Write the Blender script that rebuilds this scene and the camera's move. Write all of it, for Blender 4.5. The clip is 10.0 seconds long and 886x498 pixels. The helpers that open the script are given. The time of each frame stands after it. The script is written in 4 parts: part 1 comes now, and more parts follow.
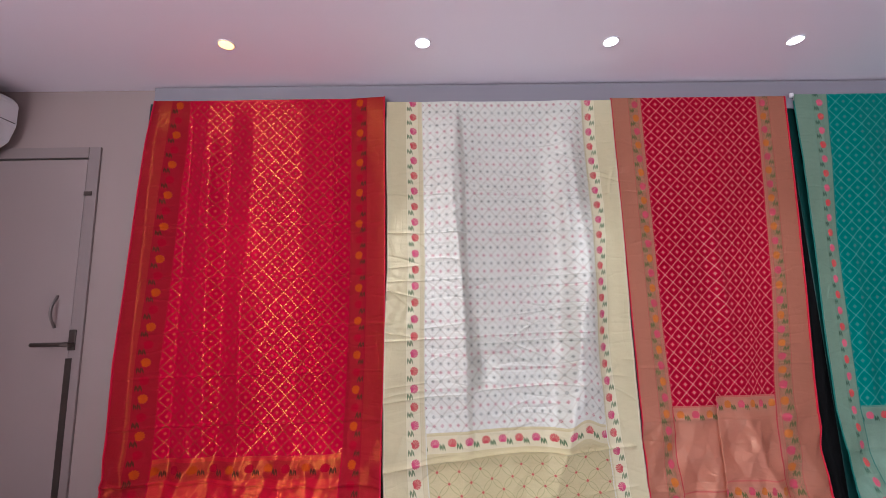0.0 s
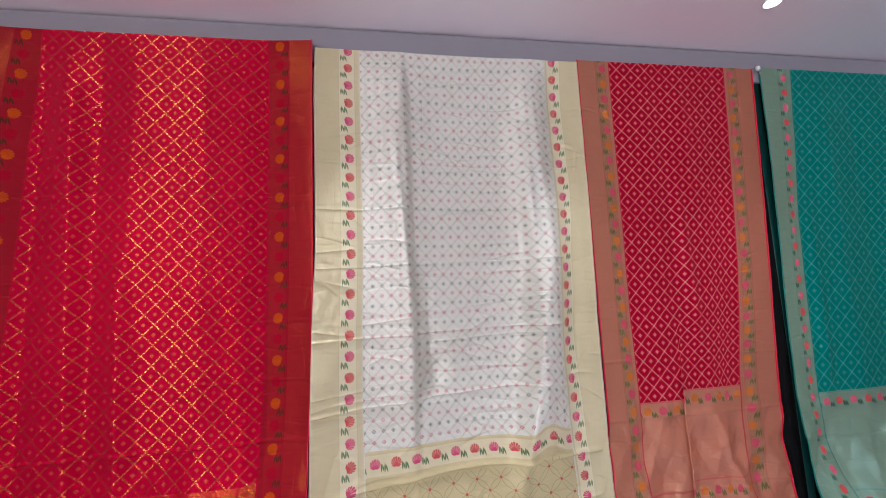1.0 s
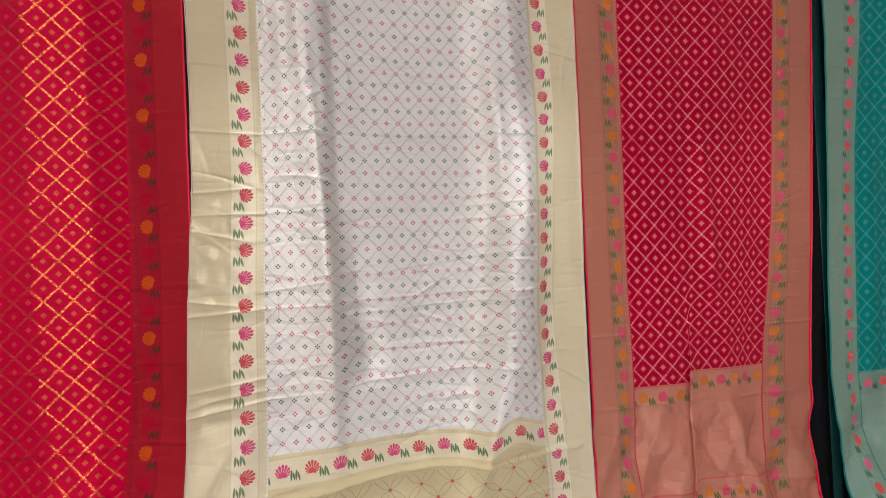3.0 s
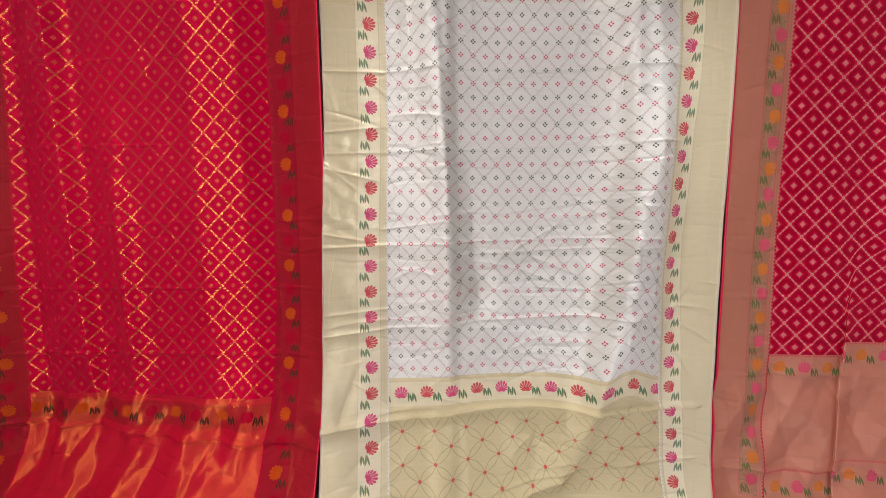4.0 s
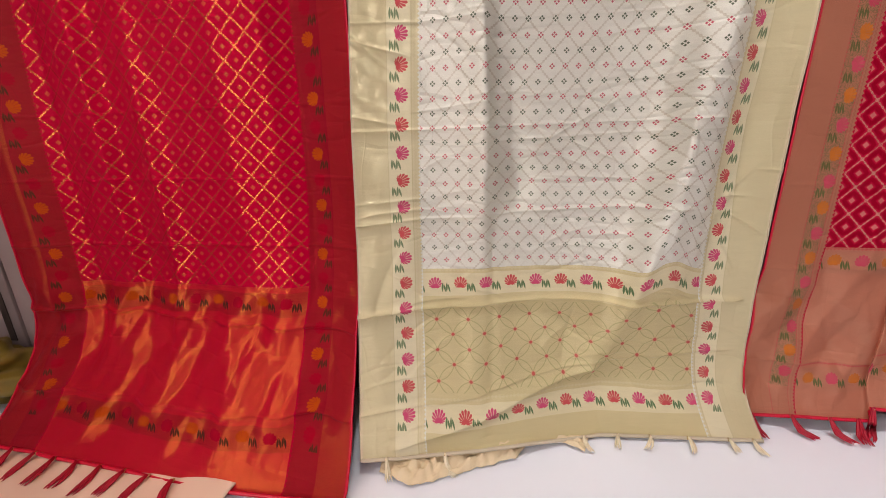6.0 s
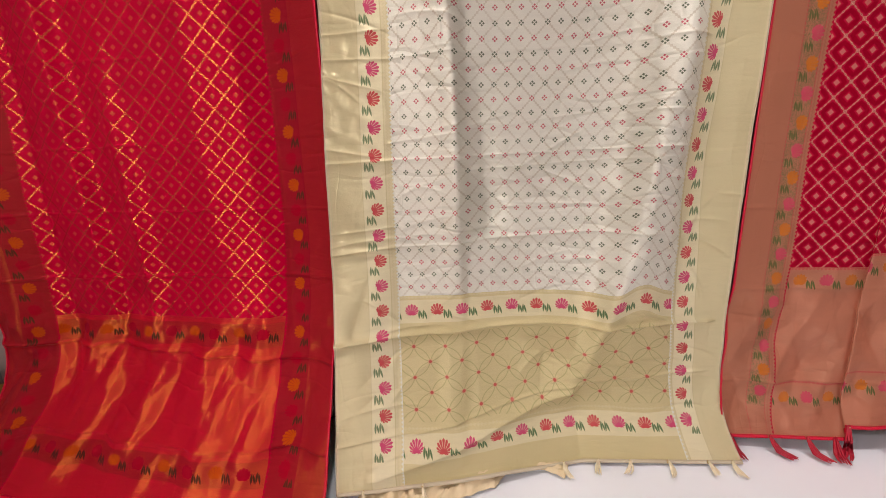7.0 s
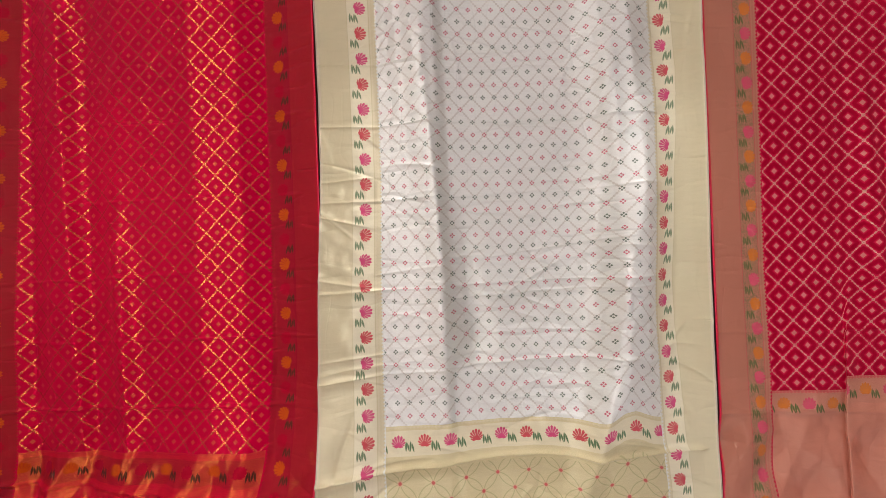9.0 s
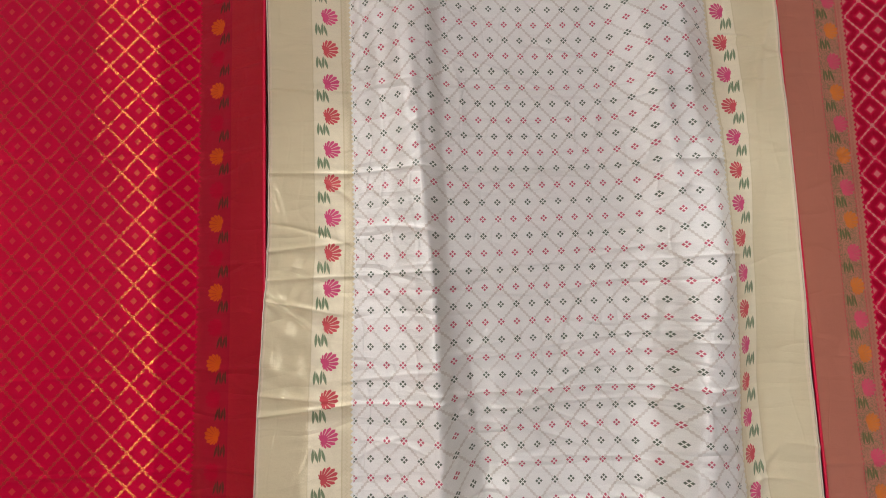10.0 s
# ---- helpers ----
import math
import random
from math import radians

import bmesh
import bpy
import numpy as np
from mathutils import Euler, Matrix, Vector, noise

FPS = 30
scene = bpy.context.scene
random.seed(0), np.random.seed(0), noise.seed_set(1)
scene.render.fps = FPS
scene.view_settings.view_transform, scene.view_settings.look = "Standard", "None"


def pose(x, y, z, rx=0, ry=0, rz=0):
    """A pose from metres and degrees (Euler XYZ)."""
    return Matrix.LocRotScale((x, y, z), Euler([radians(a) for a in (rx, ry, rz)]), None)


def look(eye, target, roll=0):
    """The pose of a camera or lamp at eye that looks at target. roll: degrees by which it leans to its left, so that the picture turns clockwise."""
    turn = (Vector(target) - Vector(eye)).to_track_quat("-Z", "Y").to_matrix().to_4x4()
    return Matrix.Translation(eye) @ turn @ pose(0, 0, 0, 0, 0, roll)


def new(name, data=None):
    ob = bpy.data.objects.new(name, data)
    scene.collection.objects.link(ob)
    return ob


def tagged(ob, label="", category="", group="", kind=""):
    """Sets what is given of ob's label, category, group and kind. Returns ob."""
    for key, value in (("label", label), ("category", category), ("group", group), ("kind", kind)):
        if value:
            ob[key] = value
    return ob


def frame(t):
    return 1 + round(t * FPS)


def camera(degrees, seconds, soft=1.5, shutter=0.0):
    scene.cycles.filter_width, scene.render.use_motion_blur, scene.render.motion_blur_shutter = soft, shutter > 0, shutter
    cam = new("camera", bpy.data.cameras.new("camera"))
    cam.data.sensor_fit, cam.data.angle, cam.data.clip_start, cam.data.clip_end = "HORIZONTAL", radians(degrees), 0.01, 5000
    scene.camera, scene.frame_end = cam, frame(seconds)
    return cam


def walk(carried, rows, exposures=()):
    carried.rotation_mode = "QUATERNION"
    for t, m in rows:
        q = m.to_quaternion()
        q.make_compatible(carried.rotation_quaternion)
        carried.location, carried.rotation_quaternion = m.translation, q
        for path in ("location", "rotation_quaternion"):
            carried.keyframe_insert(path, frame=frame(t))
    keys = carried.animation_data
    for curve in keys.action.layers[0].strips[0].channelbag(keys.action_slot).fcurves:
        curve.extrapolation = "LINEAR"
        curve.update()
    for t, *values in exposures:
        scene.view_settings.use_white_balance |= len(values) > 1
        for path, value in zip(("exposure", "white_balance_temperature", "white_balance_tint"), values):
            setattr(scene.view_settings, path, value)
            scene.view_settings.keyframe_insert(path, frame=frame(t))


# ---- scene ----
cam = camera(95.0, 10.0, 0.85)
METRES, EYE, TILT, LEAN, TURN = 1.6, 1.2, 0.0, 0.0, -1.7
ROWS = [
    (0.0, 0.0, 0.0, 0.0, 0.23, 8.36, 1.55),
    (0.5, 0.0027, 0.0557, -0.0064, -2.54, 7.59, 1.83),
    (1.0, 0.0096, 0.1963, 0.011, -7.27, 6.32, 2.5),
    (1.5, 0.0544, 0.3064, 0.0123, -11.23, 4.86, 3.01),
    (2.0, 0.1568, 0.4085, 0.0202, -14.7, 3.11, 3.43),
    (2.2, 0.1781, 0.4276, 0.0194, -14.61, 2.4, 3.45),
    (3.3, 0.1557, 0.445, 0.004, -2.95, -1.54, 1.83),
    (3.5, 0.1419, 0.4479, 0.0043, -0.55, -3.01, 1.43),
    (4.0, 0.1086, 0.45, -0.0079, 4.84, -6.53, 0.71),
    (4.5, 0.0874, 0.4598, -0.0312, 7.69, -10.27, 0.44),
    (5.0, 0.0775, 0.4676, -0.0549, 8.59, -14.02, 0.53),
    (5.5, 0.0731, 0.4662, -0.0714, 8.25, -16.59, 0.8),
    (5.7, 0.0743, 0.4649, -0.0756, 8.03, -17.27, 0.97),
    (6.8, 0.1073, 0.4651, -0.0702, 6.62, -15.34, 1.8),
    (7.0, 0.114, 0.4634, -0.0633, 6.42, -14.24, 1.98),
    (7.5, 0.1226, 0.4561, -0.0462, 6.04, -10.77, 2.28),
    (8.0, 0.1242, 0.4463, -0.0316, 5.75, -6.69, 2.45),
    (8.5, 0.1218, 0.4377, -0.0226, 5.48, -3.07, 2.41),
    (9.0, 0.1245, 0.4363, -0.0106, 4.94, -0.11, 2.36),
    (9.5, 0.1234, 0.4914, 0.0048, 3.98, 2.1, 2.3),
    (10.0, 0.0904, 0.6505, 0.0759, 2.65, 4.12, 2.14),
]
walk(cam, [(t, pose(0, 0, EYE, TILT, LEAN, TURN) @ pose(METRES * x, METRES * y, METRES * z, 90 + pitch, roll, yaw)) for t, x, y, z, yaw, pitch, roll in ROWS],
     [(0.0, 0.02, 5900, 13), (2.0, -0.16, 6200, 11), (3.5, 0.05, 6400, 13), (4.5, -0.08, 6300, 13), (5.5, -0.18, 6800, 13), (7.0, -0.18, 7300, 13), (8.0, -0.18, 7500, 13), (9.0, 0.0, 6500, 13), (9.5, 0.02, 6450, 13), (10.0, -0.14, 6400, 13)])


# ---- light ----
world = bpy.data.worlds.new("world")
scene.world = world
world.use_nodes = True
wn = world.node_tree
sky = wn.nodes.new("ShaderNodeTexSky")
sky.sky_type, sky.sun_disc = "NISHITA", False
sky.sun_elevation, sky.sun_rotation = radians(40), radians(200)
wn.links.new(sky.outputs[0], wn.nodes["Background"].inputs[0])
wn.nodes["Background"].inputs[1].default_value = 0.1


def lamp(name, kind, m, energy, colour, **more):
    data = bpy.data.lights.new(name, kind)
    data.energy, data.color = energy, colour
    for key, value in more.items():
        if key == "size":
            data.size = value
        if key == "size_y":
            data.shape, data.size_y = "RECTANGLE", value
        if key == "spot_size":
            data.spot_size = value
        if key == "spot_blend":
            data.spot_blend = value
        if key == "radius":
            data.shadow_soft_size = value
    ob = new(name, data)
    ob.matrix_world = m
    return ob


# daylight of two assumed, unseen windows: tilted lamps inside the west and south walls
lamp("window_light_west", "AREA", look((-2.12, -1.35, 1.50), (-0.4, -1.0, 2.40)), 92, (0.97, 0.955, 0.975), size=1.45, size_y=1.2)
lamp("window_light_south", "AREA", look((2.1, -2.10, 1.52), (2.9, -1.3, 3.00)), 56, (0.88, 0.90, 1.0), size=1.7, size_y=1.15)

# ---- shader arithmetic ----


class Field:
    """A number that varies over a surface: a socket of a node tree, with arithmetic."""

    def __init__(self, tree, value):
        self.tree, self.value = tree, value

    def op(self, kind, *others):
        n = self.tree.nodes.new("ShaderNodeMath")
        n.operation = kind
        for k, v in enumerate((self, *others)):
            v = v.value if isinstance(v, Field) else v
            if isinstance(v, (int, float)):
                n.inputs[k].default_value = v
            else:
                self.tree.links.new(v, n.inputs[k])
        return Field(self.tree, n.outputs[0])

    def __add__(self, o): return self.op("ADD", o)
    def __radd__(self, o): return self.op("ADD", o)
    def __sub__(self, o): return self.op("SUBTRACT", o)
    def __rsub__(self, o): return Field(self.tree, o).op("SUBTRACT", self)
    def __mul__(self, o): return self.op("MULTIPLY", o)
    def __rmul__(self, o): return self.op("MULTIPLY", o)
    def __truediv__(self, o): return self.op("DIVIDE", o)
    def __neg__(self): return self.op("MULTIPLY", -1.0)
    def abs(self): return self.op("ABSOLUTE")
    def max(self, o): return self.op("MAXIMUM", o)
    def min(self, o): return self.op("MINIMUM", o)
    def floor(self): return self.op("FLOOR")
    def cos(self): return self.op("COSINE")
    def wave(self): return (self - self.floor() - 0.5).abs()  # 0.5 at whole numbers, 0 half way
    def off(self): return 0.5 - self.wave()  # distance from the nearest whole number
    def odd(self): return (self.floor() * 0.5).wave() .op("LESS_THAN", 0.25)  # 1 in every second step

    def below(self, limit, soft):
        """1 where the field is under the limit, with an edge of that softness."""
        n = self.tree.nodes.new("ShaderNodeMapRange")
        n.interpolation_type = "LINEAR"
        self.tree.links.new(self.value, n.inputs[0])
        lo = limit - soft
        hi = limit + soft
        n.inputs[1].default_value, n.inputs[2].default_value = lo, hi
        n.inputs[3].default_value, n.inputs[4].default_value = 1.0, 0.0
        return Field(self.tree, n.outputs[0])

    def band(self, a, b, soft=0.0008):
        return (self - (a + b) / 2).abs().below((b - a) / 2, soft)


def mixed(tree, mask, a, b):
    """Colour a where the mask is 0, b where it is 1."""
    n = tree.nodes.new("ShaderNodeMix")
    n.data_type = "RGBA"
    for k, v in ((0, mask.value if isinstance(mask, Field) else mask), (6, a), (7, b)):
        if isinstance(v, tuple):
            n.inputs[k].default_value = (*v, 1)
        elif isinstance(v, (int, float)):
            n.inputs[k].default_value = v
        else:
            tree.links.new(v, n.inputs[k])
    return n.outputs[2]


def noise_field(tree, scale, detail=2.0, rough=0.5, coords=None, stretch=None):
    co = tree.nodes.new("ShaderNodeTexCoord").outputs["Object"] if coords is None else coords
    if stretch:
        m = tree.nodes.new("ShaderNodeMapping")
        m.inputs["Scale"].default_value = stretch
        tree.links.new(co, m.inputs[0])
        co = m.outputs[0]
    n = tree.nodes.new("ShaderNodeTexNoise")
    n.inputs["Scale"].default_value, n.inputs["Detail"].default_value, n.inputs["Roughness"].default_value = scale, detail, rough
    tree.links.new(co, n.inputs["Vector"])
    return Field(tree, n.outputs["Fac"])


def blank(name):
    m = bpy.data.materials.new(name)
    m.use_nodes = True
    return m, m.node_tree, m.node_tree.nodes["Principled BSDF"]


def bumped(tree, bsdf, height, strength, distance=0.001):
    b = tree.nodes.new("ShaderNodeBump")
    b.inputs["Strength"].default_value, b.inputs["Distance"].default_value = strength, distance
    tree.links.new(height.value, b.inputs["Height"])
    tree.links.new(b.outputs[0], bsdf.inputs["Normal"])


def plain(name, colour, rough=0.5, metal=0.0, vary=0.12, grain=60.0, bump=0.15, blotch=2.5, dirt=None):
    """A painted, woven or moulded surface with blotches, grain and fine relief."""
    m, tree, bsdf = blank(name)
    big, fine = noise_field(tree, blotch, 3), noise_field(tree, grain, 3, 0.6)
    tone = (big - 0.5) * (vary * 2) + (fine - 0.5) * vary
    dark = tuple(c * (1 - vary) for c in colour) if dirt is None else dirt
    light = tuple(min(1, c * (1 + vary)) for c in colour)
    c = mixed(tree, tone + 0.5, dark, light)
    tree.links.new(c, bsdf.inputs["Base Color"])
    r = fine * 0.16 + (rough - 0.08)
    tree.links.new(r.value, bsdf.inputs["Roughness"])
    bsdf.inputs["Metallic"].default_value = metal
    bumped(tree, bsdf, fine + big * 0.5, bump)
    return m


# ---- silk ----
AA = 0.0009


def cloth_coords(tree):
    uv = tree.nodes.new("ShaderNodeUVMap")
    uv.uv_map = "UVMap"
    sep = tree.nodes.new("ShaderNodeSeparateXYZ")
    tree.links.new(uv.outputs[0], sep.inputs[0])
    return Field(tree, sep.outputs[0]), Field(tree, sep.outputs[1]), uv.outputs[0]


def uv_of(tree):
    uv = tree.nodes.new("ShaderNodeUVMap")
    uv.uv_map = "UVMap"
    return uv.outputs[0]


def lotus(x, y):
    """Masks of a fan of pointed petals that opens along +x, and of the gaps between its petals."""
    x, y = (x + 0.009) * 1.07, y * 1.07
    r = (x * x + y * y).op("SQRT")
    th = y.op("ARCTAN2", x)
    teeth = (th * 2.8 + 0.5).wave()
    rim = x / (r + 0.0005) * 0.0165 + 0.0178
    flower = (r + teeth * 0.010 - rim).below(0.0, AA)
    gaps = teeth.below(0.38, 0.06).op("SUBTRACT", 1.0).abs() * r.op("GREATER_THAN", 0.0115)
    return flower, gaps


def leaves(x, y):
    """Mask of four pointed leaves side by side, upright and slanting by turns."""
    k = (x / 0.0064).floor().max(-2.0).min(1.0)
    slanting = (k + 4.0).odd()
    y = y - slanting * 0.0018
    mid = x - (k + 0.5) * 0.0064 - (slanting * 0.30 - 0.02) * y
    taper = 1.0 - (y.abs() / 0.0150).op("POWER", 2.0)
    return (mid.abs() - taper * 0.0029).below(0.0, 0.0008) * y.abs().below(0.0145, AA)


def silk(name, paint, relief=0.35, rough=0.42, sheen=0.03, gloss=(1.0, 0.9, 0.8), shine=1.0, gilt_rough=0.47):
    """A woven silk: paint(tree, u, v) gives its colour, where it shows metal thread, and at will the colour of its gloss."""
    m, tree, bsdf = blank(name)
    u, v, uv = cloth_coords(tree)
    colour, metal, *hue = paint(tree, u, v)
    big = noise_field(tree, 5.0, 3, 0.55, uv)
    weave = noise_field(tree, 900.0, 1, 0.5, uv, (1.0, 0.35, 1.0))
    slub = noise_field(tree, 120.0, 3, 0.6, uv, (0.15, 1.0, 1.0))
    tone = (big - 0.5) * 0.35 + (weave - 0.5) * 0.5 + (slub - 0.5) * 0.35 + 0.5
    hsv = tree.nodes.new("ShaderNodeHueSaturation")
    tree.links.new(colour, hsv.inputs["Color"])
    tree.links.new((tone * 0.5 + 0.75).value, hsv.inputs["Value"])
    tree.links.new(hsv.outputs[0], bsdf.inputs["Base Color"])
    tree.links.new(hsv.outputs[0], bsdf.inputs["Specular Tint"])
    bsdf.inputs["Specular IOR Level"].default_value = 0.35
    tree.links.new((weave * 0.15 + (rough - 0.04)).value, bsdf.inputs["Roughness"])
    bsdf.inputs["Sheen Weight"].default_value = sheen
    bsdf.inputs["Sheen Roughness"].default_value = 0.4
    tree.links.new(hsv.outputs[0], bsdf.inputs["Sheen Tint"])
    # metal threads run across the cloth, so that their gleam spreads along it
    gilt = tree.nodes.new("ShaderNodeBsdfAnisotropic")
    if hue:
        tree.links.new(hue[0], gilt.inputs["Color"])
    else:
        gilt.inputs["Color"].default_value = (*gloss, 1)
    tree.links.new((metal * -0.26 + weave * 0.08 + gilt_rough).value, gilt.inputs["Roughness"])
    gilt.inputs["Anisotropy"].default_value = 0.94
    tangent = tree.nodes.new("ShaderNodeTangent")
    tangent.direction_type, tangent.uv_map = "UV_MAP", "UVMap"
    tree.links.new(tangent.outputs[0], gilt.inputs["Tangent"])
    both = tree.nodes.new("ShaderNodeMixShader")
    tree.links.new((metal * shine * (weave * 0.5 + 0.75)).min(0.9).value, both.inputs[0])
    tree.links.new(bsdf.outputs[0], both.inputs[1])
    tree.links.new(gilt.outputs[0], both.inputs[2])
    tree.links.new(both.outputs[0], tree.nodes["Material Output"].inputs["Surface"])
    crinkle = noise_field(tree, 32.0, 3, 0.55, uv, (0.8, 1.0, 1.0))
    fold = (noise_field(tree, 6.0, 2, 0.5, uv, (0.35, 1.5, 1.0)) - 0.5).abs()
    fold2 = (noise_field(tree, 9.0, 1, 0.5, uv, (1.6, 0.5, 1.0)) - 0.5).abs()
    bumped(tree, bsdf, crinkle * 0.8 + fold.min(0.05) * 15.0 + fold2.min(0.04) * 5.0 + weave * 0.10 + slub * 0.12, relief, 0.004)
    tree.links.new(bsdf.inputs["Normal"].links[0].from_socket, gilt.inputs["Normal"])
    return m


def border_silk(name, c, width, last):
    """A border: u runs from the selvedge inwards."""
    def paint(tree, u, v):
        pitch = c["pitch"]
        step = (v - c["phase"]) / pitch
        b = (step - step.floor() - 0.5) * pitch
        side = u - c["column"]
        flower, gaps = lotus(side * 0.97 - b * 0.26, b * 0.97 + side * 0.26)
        below = b - 0.030
        leaf = leaves(side + 0.0155, below - (below / pitch + 0.5).floor() * pitch)
        stop = v.below(last + 0.030, 0.001)
        flower, leaf = flower * stop, leaf * stop
        odd = step.odd()
        weft = noise_field(tree, 600.0, 2.0, 0.6, uv_of(tree), (1.0, 0.7, 1.0)).below(c["weft"], 0.16)
        ground = mixed(tree, weft * c["figure"], c["zari"], c["zari_dark"])
        lane = u.band(c["column"] - 0.034, c["column"] + c["inner"])
        col = mixed(tree, lane, ground, c["lane"])
        if c["tracery"]:
            lace = noise_field(tree, 170.0, 1.0, 0.4, None)
            col = mixed(tree, lane * stop * lace.band(0.45, 0.55, 0.02) * c["tracery"], col, c["leaf"])
        edge = u.band(c["column"] - 0.036, c["column"] - 0.0335, 0.0006) + u.band(c["column"] + c["inner"], c["column"] + c["inner"] + 0.0025, 0.0006)
        col = mixed(tree, edge * 0.5, col, c["zari_dark"])
        if c["tracery"]:
            col = mixed(tree, edge * (v / 0.010).wave().below(0.26, 0.05), col, c["body"])
        strip = u.band(c["column"] + c["inner"] + 0.003, width - 0.007)
        zig = (u - (c["column"] + c["inner"] + width - 0.004) / 2 + (v / 0.009).wave() * 0.010 - 0.0025).abs().below(0.0016, 0.0006)
        col = mixed(tree, strip * c["zig"], col, c["lane"])
        col = mixed(tree, strip * zig * c["zig"], col, c["zari_dark"])
        teeth = ((v / 0.011).wave() * 0.012 + (width - u)).below(0.0068, 0.0006)
        col = mixed(tree, teeth, col, c["body"])
        col = mixed(tree, u.below(0.006, 0.0006), col, c["selvedge"])
        petal = mixed(tree, odd, c["flower_a"], c["flower_b"])
        col = mixed(tree, flower, col, petal)
        col = mixed(tree, flower * gaps * c["petal_gap"], col, c["lane"])
        col = mixed(tree, leaf * 0.88, col, c["leaf"])
        metal = (1.0 - flower.max(leaf).max(teeth).max(lane * c["split"])) * (1.0 - weft * (c["split"] * 0.35)) * c["metal"]
        return col, metal
    return silk(name, paint, 0.34, c["rough"], gloss=c["gloss"], shine=c["shine"], gilt_rough=c["gilt_rough"] + 0.06)


def body_silk(name, c):
    def paint(tree, u, v):
        p, q = u / c["cell"][0], (v + c["drop"]) / c["cell"][1]
        s, d = p + q, p - q
        line = (s.off() - (d * c["beads"]).wave() * c["line"] * 1.5).below(c["line"] * 0.3, 0.009)
        line2 = (d.off() - (s * c["beads"]).wave() * c["line"] * 1.5).below(c["line"] * 0.3, 0.009)
        lattice = line.max(line2)
        row = (q * 2.0 + 0.5).odd()
        col = c["body"]
        if c["dots"]:
            # four small lozenges at every crossing and every middle
            x = ((p * 2.0 + 0.5) - (p * 2.0 + 0.5).floor() - 0.5).abs() * (c["cell"][0] / 2)
            y = ((q * 2.0 + 0.5) - (q * 2.0 + 0.5).floor() - 0.5).abs() * (c["cell"][1] / 2)
            dot = ((x.max(y) - 0.0047).abs() + x.min(y)).below(0.0033, AA)
            lattice = lattice * (1.0 - (s.off() + d.off()).below(0.17, 0.02))
            motif = mixed(tree, row, c["dot_a"], c["dot_b"])
        else:
            # a stepped lozenge in the middle of every cell, and one on every crossing
            ea, eb = 0.5 - s.off(), 0.5 - d.off()
            mid, least = ea.max(eb), ea.min(eb)
            dot = mid.below(c["lozenge"], 0.02)
            cross = (s.off() + d.off()).below(0.13, 0.03)
            lattice = lattice.max(cross)
            motif = mixed(tree, row, c["dot_a"], c["dot_b"])
            block = (mid + least * 0.22).below(0.44, 0.025) * (1.0 - mid.below(0.19, 0.03))
            col = mixed(tree, block * c["ring"], col, c["deep"])
        # random patches fade the lattice colour, imitating threads that catch light unevenly
        uneven_glint = noise_field(tree, 11.0, 2, 0.5)
        col = mixed(tree, lattice * c["lattice_show"] * (uneven_glint * 2.6 - 0.40).max(0.25).min(1.0), col, c["lattice"])
        col = mixed(tree, dot * c["dot_show"], col, motif)
        metal = lattice * c["lattice_metal"] + (dot * c["dot_metal"]) + (1.0 - lattice.max(dot)) * c["ground_metal"]
        return col, metal.min(1.0), mixed(tree, lattice.max(dot), c["ground_gloss"], c["body_gloss"])
    return silk(name, paint, c["relief"], c["body_rough"], gloss=c["body_gloss"], shine=c["glint"], gilt_rough=c["gilt_rough"])


def pallu_silk(name, c, top, rows):
    """The end piece: v runs from the cloth's top; rows are the heights of its two bands of flowers."""
    def paint(tree, u, v):
        weft = noise_field(tree, 600.0, 2.0, 0.6, uv_of(tree), (1.0, 0.7, 1.0)).below(c["weft"], 0.16)
        col = mixed(tree, weft * c["figure"], c["end_zari"], c["end_dark"])
        if c["leafwork"]:
            p, q = u / 0.0950 - 0.4, v / 0.0900 - 0.33
            s, d = p + q, p - q
            so, do = s.off(), d.off()
            lens = (so - do * (1.0 - do) * 0.58).abs().below(0.022, 0.014) * so.below(0.25, 0.01)
            lens = lens.max((do - so * (1.0 - so) * 0.58).abs().below(0.022, 0.014) * do.below(0.25, 0.01))
            inside = v.band(rows[0] + 0.072, rows[1] - 0.062)
            col = mixed(tree, lens * inside * 0.85, col, c["vine"])
            knot = (so * so + do * do).op("SQRT")
            col = mixed(tree, knot.below(0.120, 0.02) * inside * 0.5, col, c["halo"])
            col = mixed(tree, knot.below(0.075, 0.02) * inside, col, c["knot"])
        fa = None
        for k, row in enumerate(rows):
            pitch = c["row_pitch"]
            step = (u + c["row_phase"]) / pitch
            b = (step - step.floor() - 0.5) * pitch
            flower, gaps = lotus(row - v, b)
            beside = b - 0.0315
            leaf = leaves(beside - (beside / pitch + 0.5).floor() * pitch, v - row - 0.010)
            petal = mixed(tree, step.odd(), c["flower_a"], c["flower_b"])
            lane = v.band(row - 0.034, row + 0.036)
            col = mixed(tree, lane * 0.7, col, c["lane"])
            col = mixed(tree, flower, col, petal)
            col = mixed(tree, flower * gaps * c["petal_gap"], col, c["lane"])
            col = mixed(tree, leaf, col, c["leaf"])
            zig = ((u / 0.011).wave() * 0.008 + (v - (row - 0.046 if k else top + 0.004)).abs()).below(0.0045, 0.0006)
            col = mixed(tree, zig * (0.25 if c["leafwork"] else 0.8), col, c["body"] if not c["leafwork"] else c["lane"])
            fa = flower.max(leaf) if fa is None else fa.max(flower.max(leaf))
        metal = (1.0 - fa) * (1.0 - weft * c["split"]) * c["metal"]
        return col, metal
    return silk(name, paint, 0.30, c["rough"] - 0.05, gloss=c["gloss"], shine=c["end_shine"], gilt_rough=c["gilt_rough"] + 0.11)


